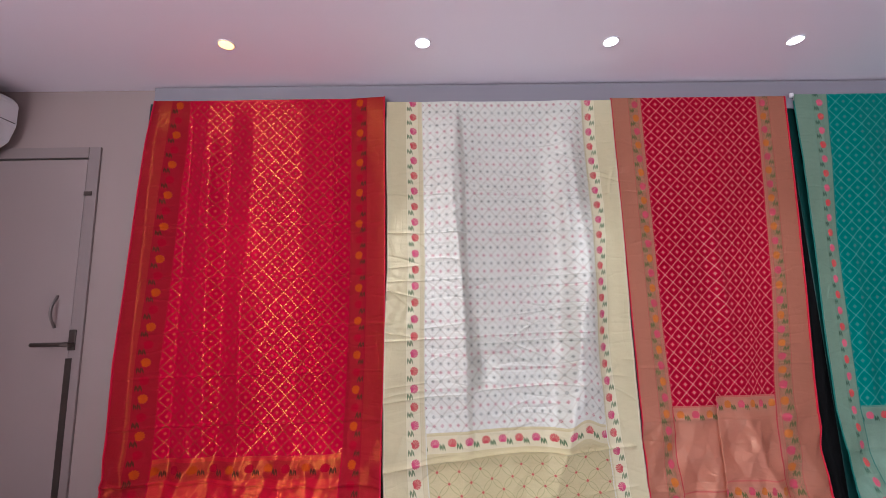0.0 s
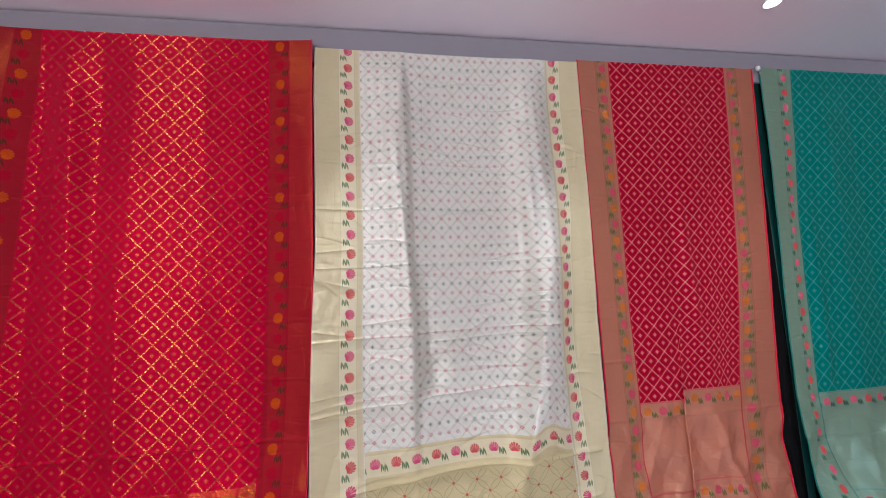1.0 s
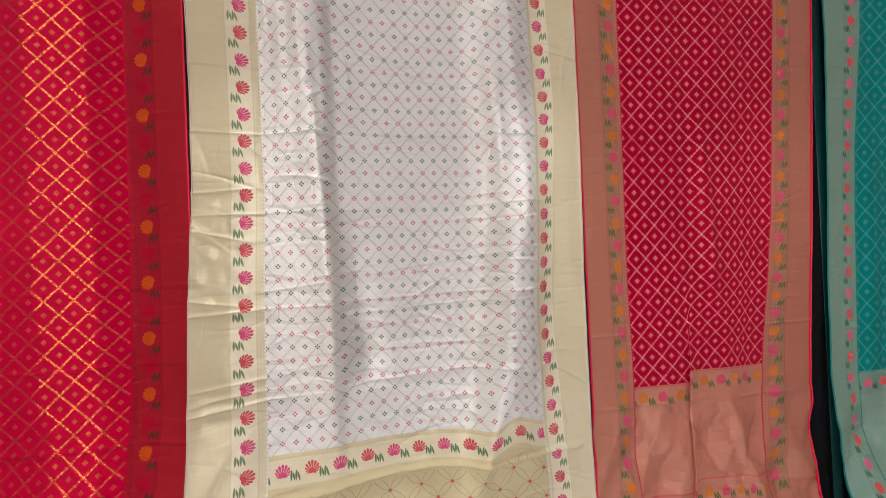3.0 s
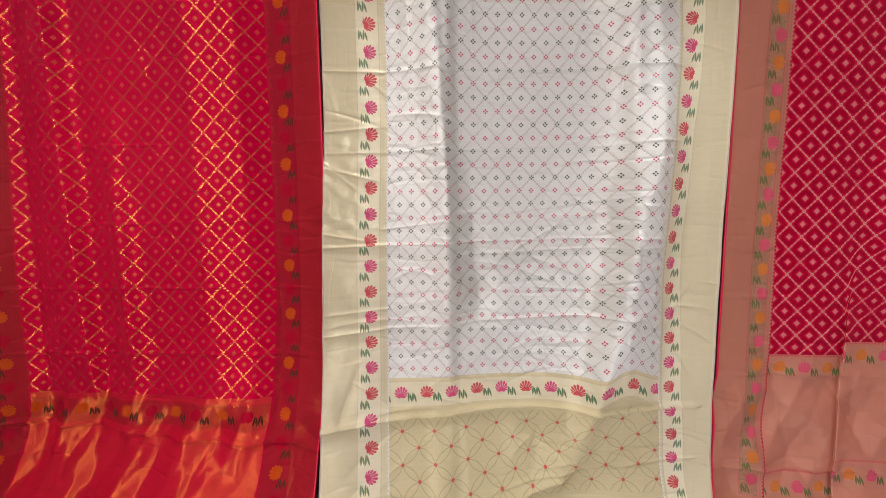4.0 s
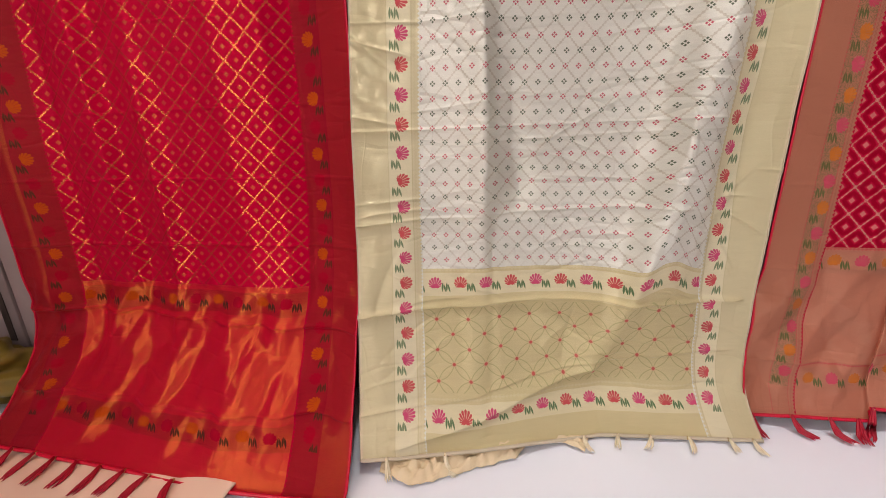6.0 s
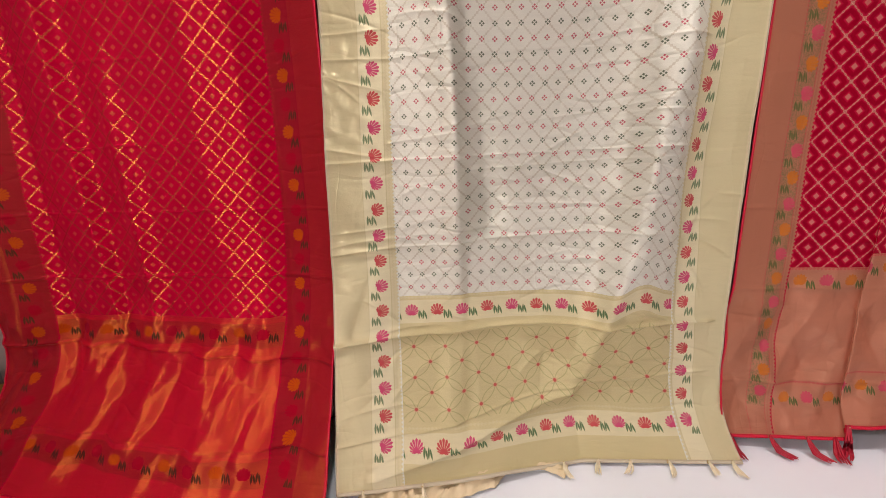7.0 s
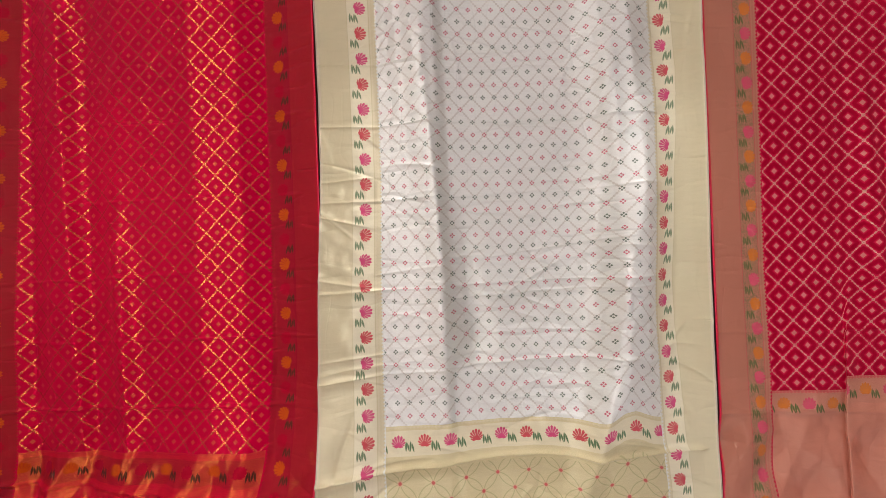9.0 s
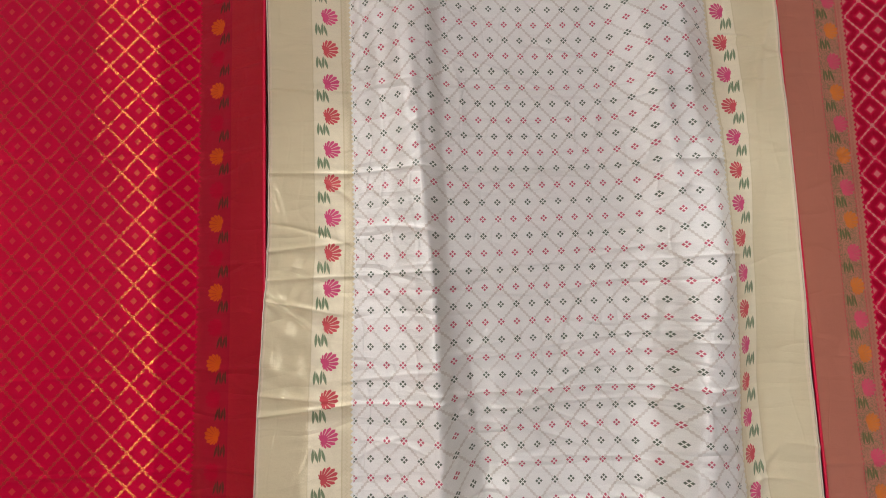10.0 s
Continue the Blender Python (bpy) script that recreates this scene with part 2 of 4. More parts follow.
IVORY = dict(zig=0.3, knot=(0.50, 0.06, 0.06), drop=0.017, ground_gloss=(1.0, 0.97, 0.90), gilt_rough=0.45, end_dark=(0.42, 0.36, 0.165), end_zari=(0.59, 0.52, 0.29), petal_gap=0.75, body_gloss=(1.0, 0.97, 0.90), end_shine=0.14, weft=0.5, relief=0.85, glint=0.6, split=0.25, ground_metal=0.27, shine=0.28, gloss=(1.0, 0.88, 0.60), column=0.128, inner=0.028, row_phase=0.0024, pitch=0.0768, row_pitch=0.0768, halo=(0.62, 0.36, 0.24), phase=-0.028, zari=(0.61, 0.555, 0.33), zari_dark=(0.46, 0.41, 0.22), lane=(0.70, 0.655, 0.44), figure=0.32, tracery=0,
             body=(0.70, 0.71, 0.61), selvedge=(0.66, 0.57, 0.38), flower_a=(0.57, 0.080, 0.165), flower_b=(0.53, 0.085, 0.088), leaf=(0.11, 0.18, 0.085), metal=0.7, rough=0.40,
             cell=(0.0714, 0.0768), beads=6.0, line=0.062, dots=True, dot_a=(0.09, 0.115, 0.07), dot_b=(0.47, 0.085, 0.115), lattice=(0.37, 0.32, 0.20),
             lattice_show=0.62, lattice_metal=0.35, dot_show=0.95, dot_metal=0.0, body_rough=0.38, leafwork=True, vine=(0.36, 0.35, 0.16))
RED = dict(zig=0.0, drop=0.0, ground_gloss=(1.0, 0.015, 0.07), gilt_rough=0.44, end_dark=(0.50, 0.002, 0.032), end_zari=(0.54, 0.009, 0.028), petal_gap=0.5, body_gloss=(1.0, 0.40, 0.09), end_shine=0.40, weft=0.52, relief=0.12, glint=0.28, split=0.85, ground_metal=0.18, shine=0.085, gloss=(1.0, 0.35, 0.05), column=0.122, inner=0.052, row_phase=0.0327, pitch=0.0773, row_pitch=0.0806, phase=-0.012, zari=(0.33, 0.016, 0.020), zari_dark=(0.29, 0.007, 0.019), lane=(0.29, 0.008, 0.019), figure=1.0, tracery=0,
           body=(0.45, 0.0012, 0.030), deep=(0.42, 0.0, 0.03), selvedge=(0.45, 0.0, 0.035), flower_a=(0.46, 0.065, 0.006), flower_b=(0.34, 0.003, 0.018), leaf=(0.065, 0.026, 0.012), metal=1.0, rough=0.44,
           cell=(0.067, 0.0715), beads=4.0, line=0.075, dots=False, dot_a=(0.62, 0.11, 0.05), dot_b=(0.42, 0.06, 0.05), lattice=(0.60, 0.13, 0.05),
           lattice_show=0.21, lattice_metal=1.0, dot_show=0.26, dot_metal=0.35, lozenge=0.11, ring=0.1, body_rough=0.44, leafwork=False)
ROSE = dict(zig=0.9, drop=0.0, ground_gloss=(1.0, 0.03, 0.09), gilt_rough=0.50, end_dark=(0.40, 0.12, 0.075), end_zari=(0.53, 0.195, 0.115), petal_gap=0.6, body_gloss=(1.0, 0.72, 0.52), end_shine=0.3, weft=0.5, relief=0.3, glint=0.24, split=0.35, ground_metal=0.3, shine=0.22, gloss=(1.0, 0.66, 0.44), column=0.130, inner=0.020, row_phase=0.0, pitch=0.0726, row_pitch=0.075, phase=0.0741, zari=(0.45, 0.17, 0.097), zari_dark=(0.33, 0.095, 0.06), lane=(0.42, 0.155, 0.095), figure=0.85, tracery=0.8,
            body=(0.50, 0.008, 0.042), deep=(0.30, 0.0, 0.015), selvedge=(0.60, 0.0, 0.02), flower_a=(0.54, 0.16, 0.025), flower_b=(0.54, 0.07, 0.11), leaf=(0.10, 0.12, 0.04), metal=0.8, rough=0.42,
            cell=(0.078, 0.0735), beads=4.0, line=0.05, dots=False, dot_a=(0.66, 0.22, 0.19), dot_b=(0.58, 0.22, 0.17), lattice=(0.66, 0.29, 0.22),
            lattice_show=0.7, lattice_metal=0.9, dot_show=0.62, dot_metal=0.4, lozenge=0.115, ring=0.95, body_rough=0.5, leafwork=False)
GREEN = dict(zig=0.4, drop=0.0, ground_gloss=(0.05, 1.0, 0.85), gilt_rough=0.50, end_dark=(0.12, 0.26, 0.18), end_zari=(0.26, 0.36, 0.24), petal_gap=0.6, body_gloss=(0.62, 1.0, 0.85), end_shine=0.4, weft=0.5, relief=0.3, glint=0.24, split=0.35, ground_metal=0.4, shine=0.22, gloss=(0.62, 1.0, 0.85), column=0.132, inner=0.020, row_phase=0.0, pitch=0.0768, row_pitch=0.0768, phase=0.01, zari=(0.21, 0.29, 0.19), zari_dark=(0.12, 0.26, 0.18), lane=(0.18, 0.28, 0.19), figure=0.7, tracery=0,
             body=(0.0, 0.215, 0.18), deep=(0.0, 0.14, 0.115), selvedge=(0.0, 0.20, 0.16), flower_a=(0.62, 0.10, 0.16), flower_b=(0.60, 0.07, 0.07), leaf=(0.03, 0.10, 0.06), metal=0.8, rough=0.40,
             cell=(0.080, 0.0850), beads=4.0, line=0.045, dots=False, dot_a=(0.30, 0.40, 0.34), dot_b=(0.36, 0.26, 0.26), lattice=(0.16, 0.40, 0.35),
             lattice_show=0.22, lattice_metal=0.75, dot_show=0.22, dot_metal=0.3, lozenge=0.11, ring=0.6, body_rough=0.45, leafwork=False)

WALL_PAINT = plain("wall_paint", (0.36, 0.280, 0.260), 0.7, vary=0.05, grain=180, bump=0.1)
CEILING_PAINT = plain("ceiling_paint", (0.80, 0.735, 0.79), 0.6, vary=0.03, grain=150, bump=0.05, blotch=1.2)
PELMET_PAINT = plain("pelmet_paint", (0.27, 0.255, 0.28), 0.45, vary=0.06, grain=90, bump=0.06)
SHEET_COTTON = plain("sheet_cotton", (0.86, 0.91, 0.97), 0.8, vary=0.03, grain=500, bump=0.12, blotch=3)
DOOR_PAINT = plain("door_paint", (0.335, 0.268, 0.255), 0.4, vary=0.06, grain=40, bump=0.08)
FRAME_PAINT = plain("frame_paint", (0.28, 0.225, 0.215), 0.4, vary=0.12, grain=50, bump=0.12)
DARK_METAL = plain("dark_metal", (0.10, 0.08, 0.07), 0.35, 0.7, vary=0.25)
DULL_METAL = plain("dull_metal", (0.22, 0.19, 0.18), 0.5, 0.6, vary=0.2)
STEEL = plain("steel", (0.62, 0.60, 0.56), 0.25, 1.0)
PLASTIC = plain("white_plastic", (0.80, 0.80, 0.80), 0.35, vary=0.03, bump=0.03)
DARK_PLASTIC = plain("dark_plastic", (0.05, 0.05, 0.05), 0.4)
BLACK_CLOTH = plain("black_cloth", (0.003, 0.003, 0.003), 0.9, vary=0.4, grain=200, bump=0.3)
BLACK_CLOTH.node_tree.nodes["Principled BSDF"].inputs["Specular IOR Level"].default_value = 0.15
OLIVE_CLOTH = plain("olive_cloth", (0.22, 0.16, 0.02), 0.5, vary=0.25, grain=120, bump=0.4)
# peach tint holds the warm lamp's light on pale cloth
WARM_TINT_CLOTH = plain("warm_tint_cloth", (0.84, 0.66, 0.50), 0.55, vary=0.08, grain=200, bump=0.3)
FLOOR_TILE = plain("floor_tile", (0.30, 0.26, 0.23), 0.3, vary=0.08)
CREAM_THREAD = plain("cream_thread", (0.78, 0.70, 0.50), 0.5, vary=0.15, grain=400)
RED_THREAD = plain("red_thread", (0.40, 0.0, 0.02), 0.5, vary=0.3, grain=400)
GREEN_THREAD = plain("green_thread", (0.0, 0.20, 0.15), 0.5, vary=0.3, grain=400)
BEAD_GOLD = plain("bead_gold", (0.55, 0.40, 0.18), 0.3, 0.9)
IVORY_EDGE = plain("ivory_edge", (0.56, 0.49, 0.35), 0.5, vary=0.06, grain=300)
RED_EDGE = plain("red_edge", (0.60, 0.0, 0.03), 0.45, vary=0.12, grain=300)
DEEP_GREEN = plain("deep_green", (0.0, 0.045, 0.036), 0.5, vary=0.15, grain=300)
GREEN_EDGE = plain("green_edge", (0.0, 0.18, 0.14), 0.45, vary=0.12, grain=300)


def glow(name, colour, strength):
    m, tree, bsdf = blank(name)
    bsdf.inputs["Emission Color"].default_value = (*colour, 1)
    bsdf.inputs["Emission Strength"].default_value = strength
    return m


# ---- building ----
def part(name, bm, material, parent=None, label="", smooth=False):
    me = bpy.data.meshes.new(name)
    bm.to_mesh(me)
    bm.free()
    me.materials.append(material)
    if smooth:
        me.shade_smooth()
    ob = new(name, me)
    ob.parent = parent
    return tagged(ob, label)


def add_box(bm, a, b, bevel=0.0):
    g = bmesh.ops.create_cube(bm, size=1.0)
    for vert in g["verts"]:
        vert.co = Vector([(a[i] + b[i]) / 2 + vert.co[i] * (b[i] - a[i]) for i in range(3)])
    if bevel:
        edges = {e for vert in g["verts"] for e in vert.link_edges}
        bmesh.ops.bevel(bm, geom=list(edges), offset=bevel, segments=2, affect="EDGES", profile=0.5)
    return bm


def box(a, b, bevel=0.0):
    return add_box(bmesh.new(), a, b, bevel)


def tube(path, radii, sides=8, bm=None):
    """A round bar along a path."""
    bm = bm or bmesh.new()
    rings = []
    for k, p in enumerate(path):
        p = Vector(p)
        ahead = (Vector(path[min(k + 1, len(path) - 1)]) - Vector(path[max(k - 1, 0)])).normalized()
        side = ahead.cross(Vector((0, 0, 1)) if abs(ahead.z) < 0.9 else Vector((1, 0, 0))).normalized()
        up = side.cross(ahead)
        r = radii[k] if isinstance(radii, (list, tuple)) else radii
        rings.append([bm.verts.new(p + (side * math.cos(a) + up * math.sin(a)) * r) for a in [2 * math.pi * i / sides for i in range(sides)]])
    for a, b in zip(rings, rings[1:]):
        for i in range(sides):
            bm.faces.new((a[i], a[(i + 1) % sides], b[(i + 1) % sides], b[i]))
    bm.faces.new(rings[0][::-1])
    bm.faces.new(rings[-1])
    return bm


def empty(name, place=(0, 0, 0)):
    ob = new(name)
    ob.location = place
    return ob


def grid_mesh(name, places, uvs, material, parent, label="", thick=0.0):
    """A cloth from a grid of places (rows, columns, 3) with its own coordinates (rows, columns, 2)."""
    r, c = places.shape[:2]
    idx = np.arange(r * c).reshape(r, c)
    faces = np.stack([idx[:-1, :-1], idx[1:, :-1], idx[1:, 1:], idx[:-1, 1:]], -1).reshape(-1, 4)
    me = bpy.data.meshes.new(name)
    me.from_pydata(places.reshape(-1, 3).tolist(), [], faces.tolist())
    if uvs is not None:
        layer = me.uv_layers.new(name="UVMap")
        layer.data.foreach_set("uv", uvs.reshape(-1, 2)[faces.ravel()].astype(np.float32).ravel())
    me.materials.append(material)
    me.shade_smooth()
    ob = new(name, me)
    ob.parent = parent
    if thick:
        s = ob.modifiers.new("thickness", "SOLIDIFY")
        s.thickness, s.offset = thick, 1.0
    return tagged(ob, label)


# ---- structure ----
WEST, EAST, SOUTH, NORTH, CEIL, SHEET = -2.36, 3.55, -2.35, 1.985, 2.35, 0.165


def structure(name, bm, material, label):
    return tagged(part(name, bm, material), label, name.split("_")[0], kind="structure")


bm = box((WEST - 0.12, NORTH, 0), (-2.335, NORTH + 0.12, CEIL))
add_box(bm, (-2.335, NORTH, 2.045), (-1.66, NORTH + 0.12, CEIL))
add_box(bm, (-1.66, NORTH, 0), (EAST + 0.12, NORTH + 0.12, CEIL))
structure("wall_north", bm, WALL_PAINT, "warm grey painted wall behind the hanging saris")
bm = box((WEST - 0.12, SOUTH - 0.12, 0), (WEST, -2.10, CEIL))
add_box(bm, (WEST - 0.12, -0.60, 0), (WEST, NORTH, CEIL))
add_box(bm, (WEST - 0.12, -2.10, 0), (WEST, -0.60, 0.85))
add_box(bm, (WEST - 0.12, -2.10, 2.15), (WEST, -0.60, CEIL))
structure("wall_west", bm, WALL_PAINT, "warm grey painted side wall with a window")
bm = box((WEST, SOUTH - 0.12, 0), (1.2, SOUTH, CEIL))
add_box(bm, (3.0, SOUTH - 0.12, 0), (EAST, SOUTH, CEIL))
add_box(bm, (1.2, SOUTH - 0.12, 0), (3.0, SOUTH, 0.90))
add_box(bm, (1.2, SOUTH - 0.12, 2.15), (3.0, SOUTH, CEIL))
structure("wall_south", bm, WALL_PAINT, "warm grey painted wall with a window")
structure("wall_east", box((EAST, SOUTH - 0.12, 0), (EAST + 0.12, NORTH, CEIL)), WALL_PAINT, "plain warm grey painted side wall")
structure("floor", box((WEST - 0.12, SOUTH - 0.12, -0.12), (EAST + 0.12, NORTH + 0.12, 0.0)), FLOOR_TILE, "beige tiled floor under the mattress")

bm = box((WEST - 0.12, SOUTH - 0.12, CEIL), (EAST + 0.12, NORTH + 0.12, CEIL + 0.12))
structure("ceiling", bm, CEILING_PAINT, "smooth white false ceiling with recessed lights")
bm = box((-1.375, 1.947, 2.190), (EAST, NORTH, CEIL - 0.008), 0.003)
structure("trim", bm, PELMET_PAINT, "grey painted pelmet board along the ceiling")


# both windows are assumed from the daylight and stay out of view
def window(name, a, b, across):
    w = empty(name, ((a[0] + b[0]) / 2, (a[1] + b[1]) / 2, a[2]))
    tagged(w, "plain white framed window, assumed and out of view, that lets in daylight", "window", kind="structure")
    fr = bmesh.new()
    t = 0.05
    for lo, hi in ((0, t), (1 - t, 1), (0.5 - t / 2, 0.5 + t / 2)):
        p = [a[i] + (b[i] - a[i]) * lo if i == across else a[i] for i in range(3)]
        q = [a[i] + (b[i] - a[i]) * hi if i == across else b[i] for i in range(3)]
        add_box(fr, p, q)
    for z0, z1 in ((a[2], a[2] + 0.06), (b[2] - 0.06, b[2])):
        add_box(fr, (a[0] + 0.002, a[1] + 0.002, z0), (b[0] - 0.002, b[1] - 0.002, z1))
    ob = part("window_frame", fr, PLASTIC, w)
    ob.matrix_parent_inverse = Matrix.Translation(w.location).inverted()


window("window_1", (WEST - 0.10, -2.10, 0.85), (WEST - 0.05, -0.60, 2.15), 1)
window("window_2", (1.2, SOUTH - 0.10, 0.90), (3.0, SOUTH - 0.05, 2.15), 0)


# ---- door ----
def door():
    d = empty("door_1", (-1.98, NORTH, 0))
    tagged(d, "closed pale painted door in a grey frame", "door", kind="structure")
    back = Matrix.Translation(d.location).inverted()

    def add(name, bm, mat, label="", parent=d):
        ob = part(name, bm, mat, parent, label)
        ob.matrix_parent_inverse = back
        return ob
    fr = box((-1.720, NORTH - 0.012, 0.0), (-1.665, NORTH + 0.10, 2.045), 0.003)
    add_box(fr, (-2.30, NORTH - 0.012, 1.990), (-1.7205, NORTH + 0.10, 2.045), 0.003)
    add_box(fr, (-2.30, NORTH - 0.011, 0.0), (-2.27, NORTH + 0.10, 1.9895), 0.003)
    add("frame", fr, FRAME_PAINT, "grey painted door frame")
    add("leaf", box((-2.268, NORTH - 0.006, 0.004), (-1.726, NORTH + 0.03, 1.984), 0.004), DOOR_PAINT)
    lock = box((-1.722, NORTH - 0.018, 1.055), (-1.690, NORTH - 0.010, 1.150), 0.003)
    add("lock_plate", lock, DARK_METAL, "dark metal lock plate")
    add("lever", tube([(-1.700, NORTH - 0.012, 1.085), (-1.700, NORTH - 0.05, 1.085), (-1.715, NORTH - 0.058, 1.085), (-1.85, NORTH - 0.058, 1.087)], 0.010), DARK_METAL, "dark metal lever handle")
    path = [(-1.80, NORTH - 0.006 - 0.03 * math.sin(math.pi * k / 8), 1.16 + 0.15 * k / 8) for k in range(9)]
    add("pull_handle", tube(path, 0.006), DULL_METAL, "bowed metal pull handle")
    add("latch", box((-1.722, NORTH - 0.017, 1.795), (-1.685, NORTH - 0.0125, 1.815), 0.001), DARK_METAL)
    d.location.x += 0.03
    # thin dark strip along the lower jamb, up to below the lock
    add("dark_strip", box((-1.729, NORTH - 0.015, 0.30), (-1.700, NORTH - 0.0125, 1.02), 0.001), DARK_METAL, "dark brown strip along the frame")


door()


# ---- air conditioner ----
def air_conditioner():
    ac = empty("air_conditioner", (WEST, 1.5, 2.10))
    tagged(ac, "white wall-mounted split air conditioner near the ceiling", "air conditioner")
    back = Matrix.Translation(ac.location).inverted()
    prof = [(0.0, 1.955), (0.12, 1.955), (0.22, 1.985), (0.31, 2.06), (0.338, 2.14), (0.338, 2.25), (0.30, 2.29), (0.0, 2.300)]
    bm = bmesh.new()
    ends = [[bm.verts.new((WEST + x, y, z)) for x, z in prof] for y in (1.08, 1.945)]
    n = len(prof)
    for i in range(n):
        bm.faces.new((ends[0][i], ends[0][(i + 1) % n], ends[1][(i + 1) % n], ends[1][i]))
    bm.faces.new(ends[0])
    bm.faces.new(ends[1][::-1])
    bmesh.ops.recalc_face_normals(bm, faces=bm.faces)
    bmesh.ops.bevel(bm, geom=[e for e in bm.edges], offset=0.008, segments=2, affect="EDGES")
    ob = part("body", bm, PLASTIC, ac)
    ob.matrix_parent_inverse = back
    for name, bm, mat in (("louvre", box((WEST + 0.13, 1.14, 1.950), (WEST + 0.205, 1.88, 1.960), 0.002), PLASTIC),
                          ("seam", box((WEST + 0.3375, 1.10, 2.150), (WEST + 0.3395, 1.93, 2.153)), DARK_PLASTIC)):
        ob = part(name, bm, mat, ac)
        ob.matrix_parent_inverse = back


air_conditioner()


# ---- recessed ceiling lights ----
def downlight(x, y, colour, power, label):
    d = empty("ceiling_light", (x, y, CEIL))
    tagged(d, label, "ceiling light", "row of recessed ceiling lights")
    bm = bmesh.new()
    n, prof = 28, [(0.0345, 0.0), (0.036, -0.003), (0.0335, -0.005), (0.030, -0.004), (0.028, 0.0)]
    rings = [[bm.verts.new((r * math.cos(2 * math.pi * i / n), r * math.sin(2 * math.pi * i / n), z)) for i in range(n)] for r, z in prof]
    for a, b in zip(rings, rings[1:]):
        for i in range(n):
            bm.faces.new((a[i], a[(i + 1) % n], b[(i + 1) % n], b[i]))
    bmesh.ops.recalc_face_normals(bm, faces=bm.faces)
    part("trim_ring", bm, PLASTIC, d, smooth=True)
    bm = bmesh.new()
    bmesh.ops.create_cone(bm, cap_ends=True, segments=24, radius1=0.0285, radius2=0.026, depth=0.004)
    ob = part("diffuser", bm, glow("lit_diffuser", colour, power), d, "glowing lens")
    ob.location = (0, 0, -0.0035)


for k, x in enumerate((-0.86, -0.016, 0.815, 1.653)):
    warm = k == 0
    downlight(x, 1.622, (1.0, 0.42, 0.10) if warm else (0.95, 0.95, 1.0), 4 if warm else 9, "recessed ceiling light that glows warm orange" if warm else "recessed ceiling light that glows cool white")
    lamp("downlight", "SPOT", look((x, 1.622, CEIL - 0.012), (x, 1.622, 0)), (28, 38, 42, 42)[k], (1.0, 0.66, 0.42) if warm else (0.97, 0.97, 1.0), spot_size=radians(58), spot_blend=1.0, radius=0.03)


# ---- mattress with its white sheet ----
def mattress():
    bm = bmesh.new()
    nx, ny = 90, 60
    x0, x1, y0, y1 = WEST + 0.30, EAST - 0.05, 0.30, NORTH - 0.012

    def height(x, y):
        w = 0.004 * math.sin(9 * x + 3 * math.sin(4 * y)) * math.sin(5 * y + 1.3 * x) + 0.0022 * math.sin(31 * x + 17 * y + 2 * math.sin(6 * x))
        return SHEET - 0.006 + w
    g = [[bm.verts.new((x0 + (x1 - x0) * i / nx, y0 + (y1 - y0) * j / ny, height(x0 + (x1 - x0) * i / nx, y0 + (y1 - y0) * j / ny))) for i in range(nx + 1)] for j in range(ny + 1)]
    for j in range(ny):
        for i in range(nx):
            bm.faces.new((g[j][i], g[j][i + 1], g[j + 1][i + 1], g[j + 1][i]))
    rim = [g[0][i] for i in range(nx + 1)] + [g[j][nx] for j in range(1, ny + 1)] + [g[ny][i] for i in range(nx - 1, -1, -1)] + [g[j][0] for j in range(ny - 1, 0, -1)]
    low = [bm.verts.new((p.co.x, p.co.y, 0.0)) for p in rim]
    for k in range(len(rim)):
        bm.faces.new((rim[k], low[k], low[(k + 1) % len(rim)], rim[(k + 1) % len(rim)]))
    bmesh.ops.recalc_face_normals(bm, faces=bm.faces)
    ob = empty("mattress")
    part("sheet", bm, SHEET_COTTON, ob, "bluish white cotton sheet", smooth=True)
    part("pad", box((x0 + 0.012, y0 + 0.012, 0.0), (x1 - 0.012, y1 - 0.012, SHEET - 0.025), 0.02), WARM_TINT_CLOTH, ob, "stuffed cotton pad under the sheet")
    tagged(ob, "floor mattress covered with a bluish white cotton sheet", "mattress")


mattress()


# ---- saris ----
RNG = np.random.RandomState(7)
WAVES = [(RNG.uniform(0, 2 * np.pi), RNG.uniform(6, 60), RNG.uniform(0, 6.28), RNG.uniform(0.5, 1.5)) for _ in range(26)]


def wrinkles(x, z, seed):
    """Soft irregular ripples of a hanging cloth, about 1 at most."""
    out = 0 * x
    wx, wz = x + 0.05 * np.sin(5 * z + seed), z + 0.05 * np.sin(6 * x + 2 * seed)
    for k, (a, f, ph, w) in enumerate(WAVES):
        out = out + w * np.sin(f * (np.cos(a) * wx * 1.6 + np.sin(a) * wz * 0.8) + ph + seed * (k + 1)) * (8 / (f + 4))
    return out / 8


def softened(x, xs, ys, w=0.008):
    return sum(np.interp(x + d * w, xs, ys) for d in (-1, -0.5, 0, 0.5, 1)) / 5


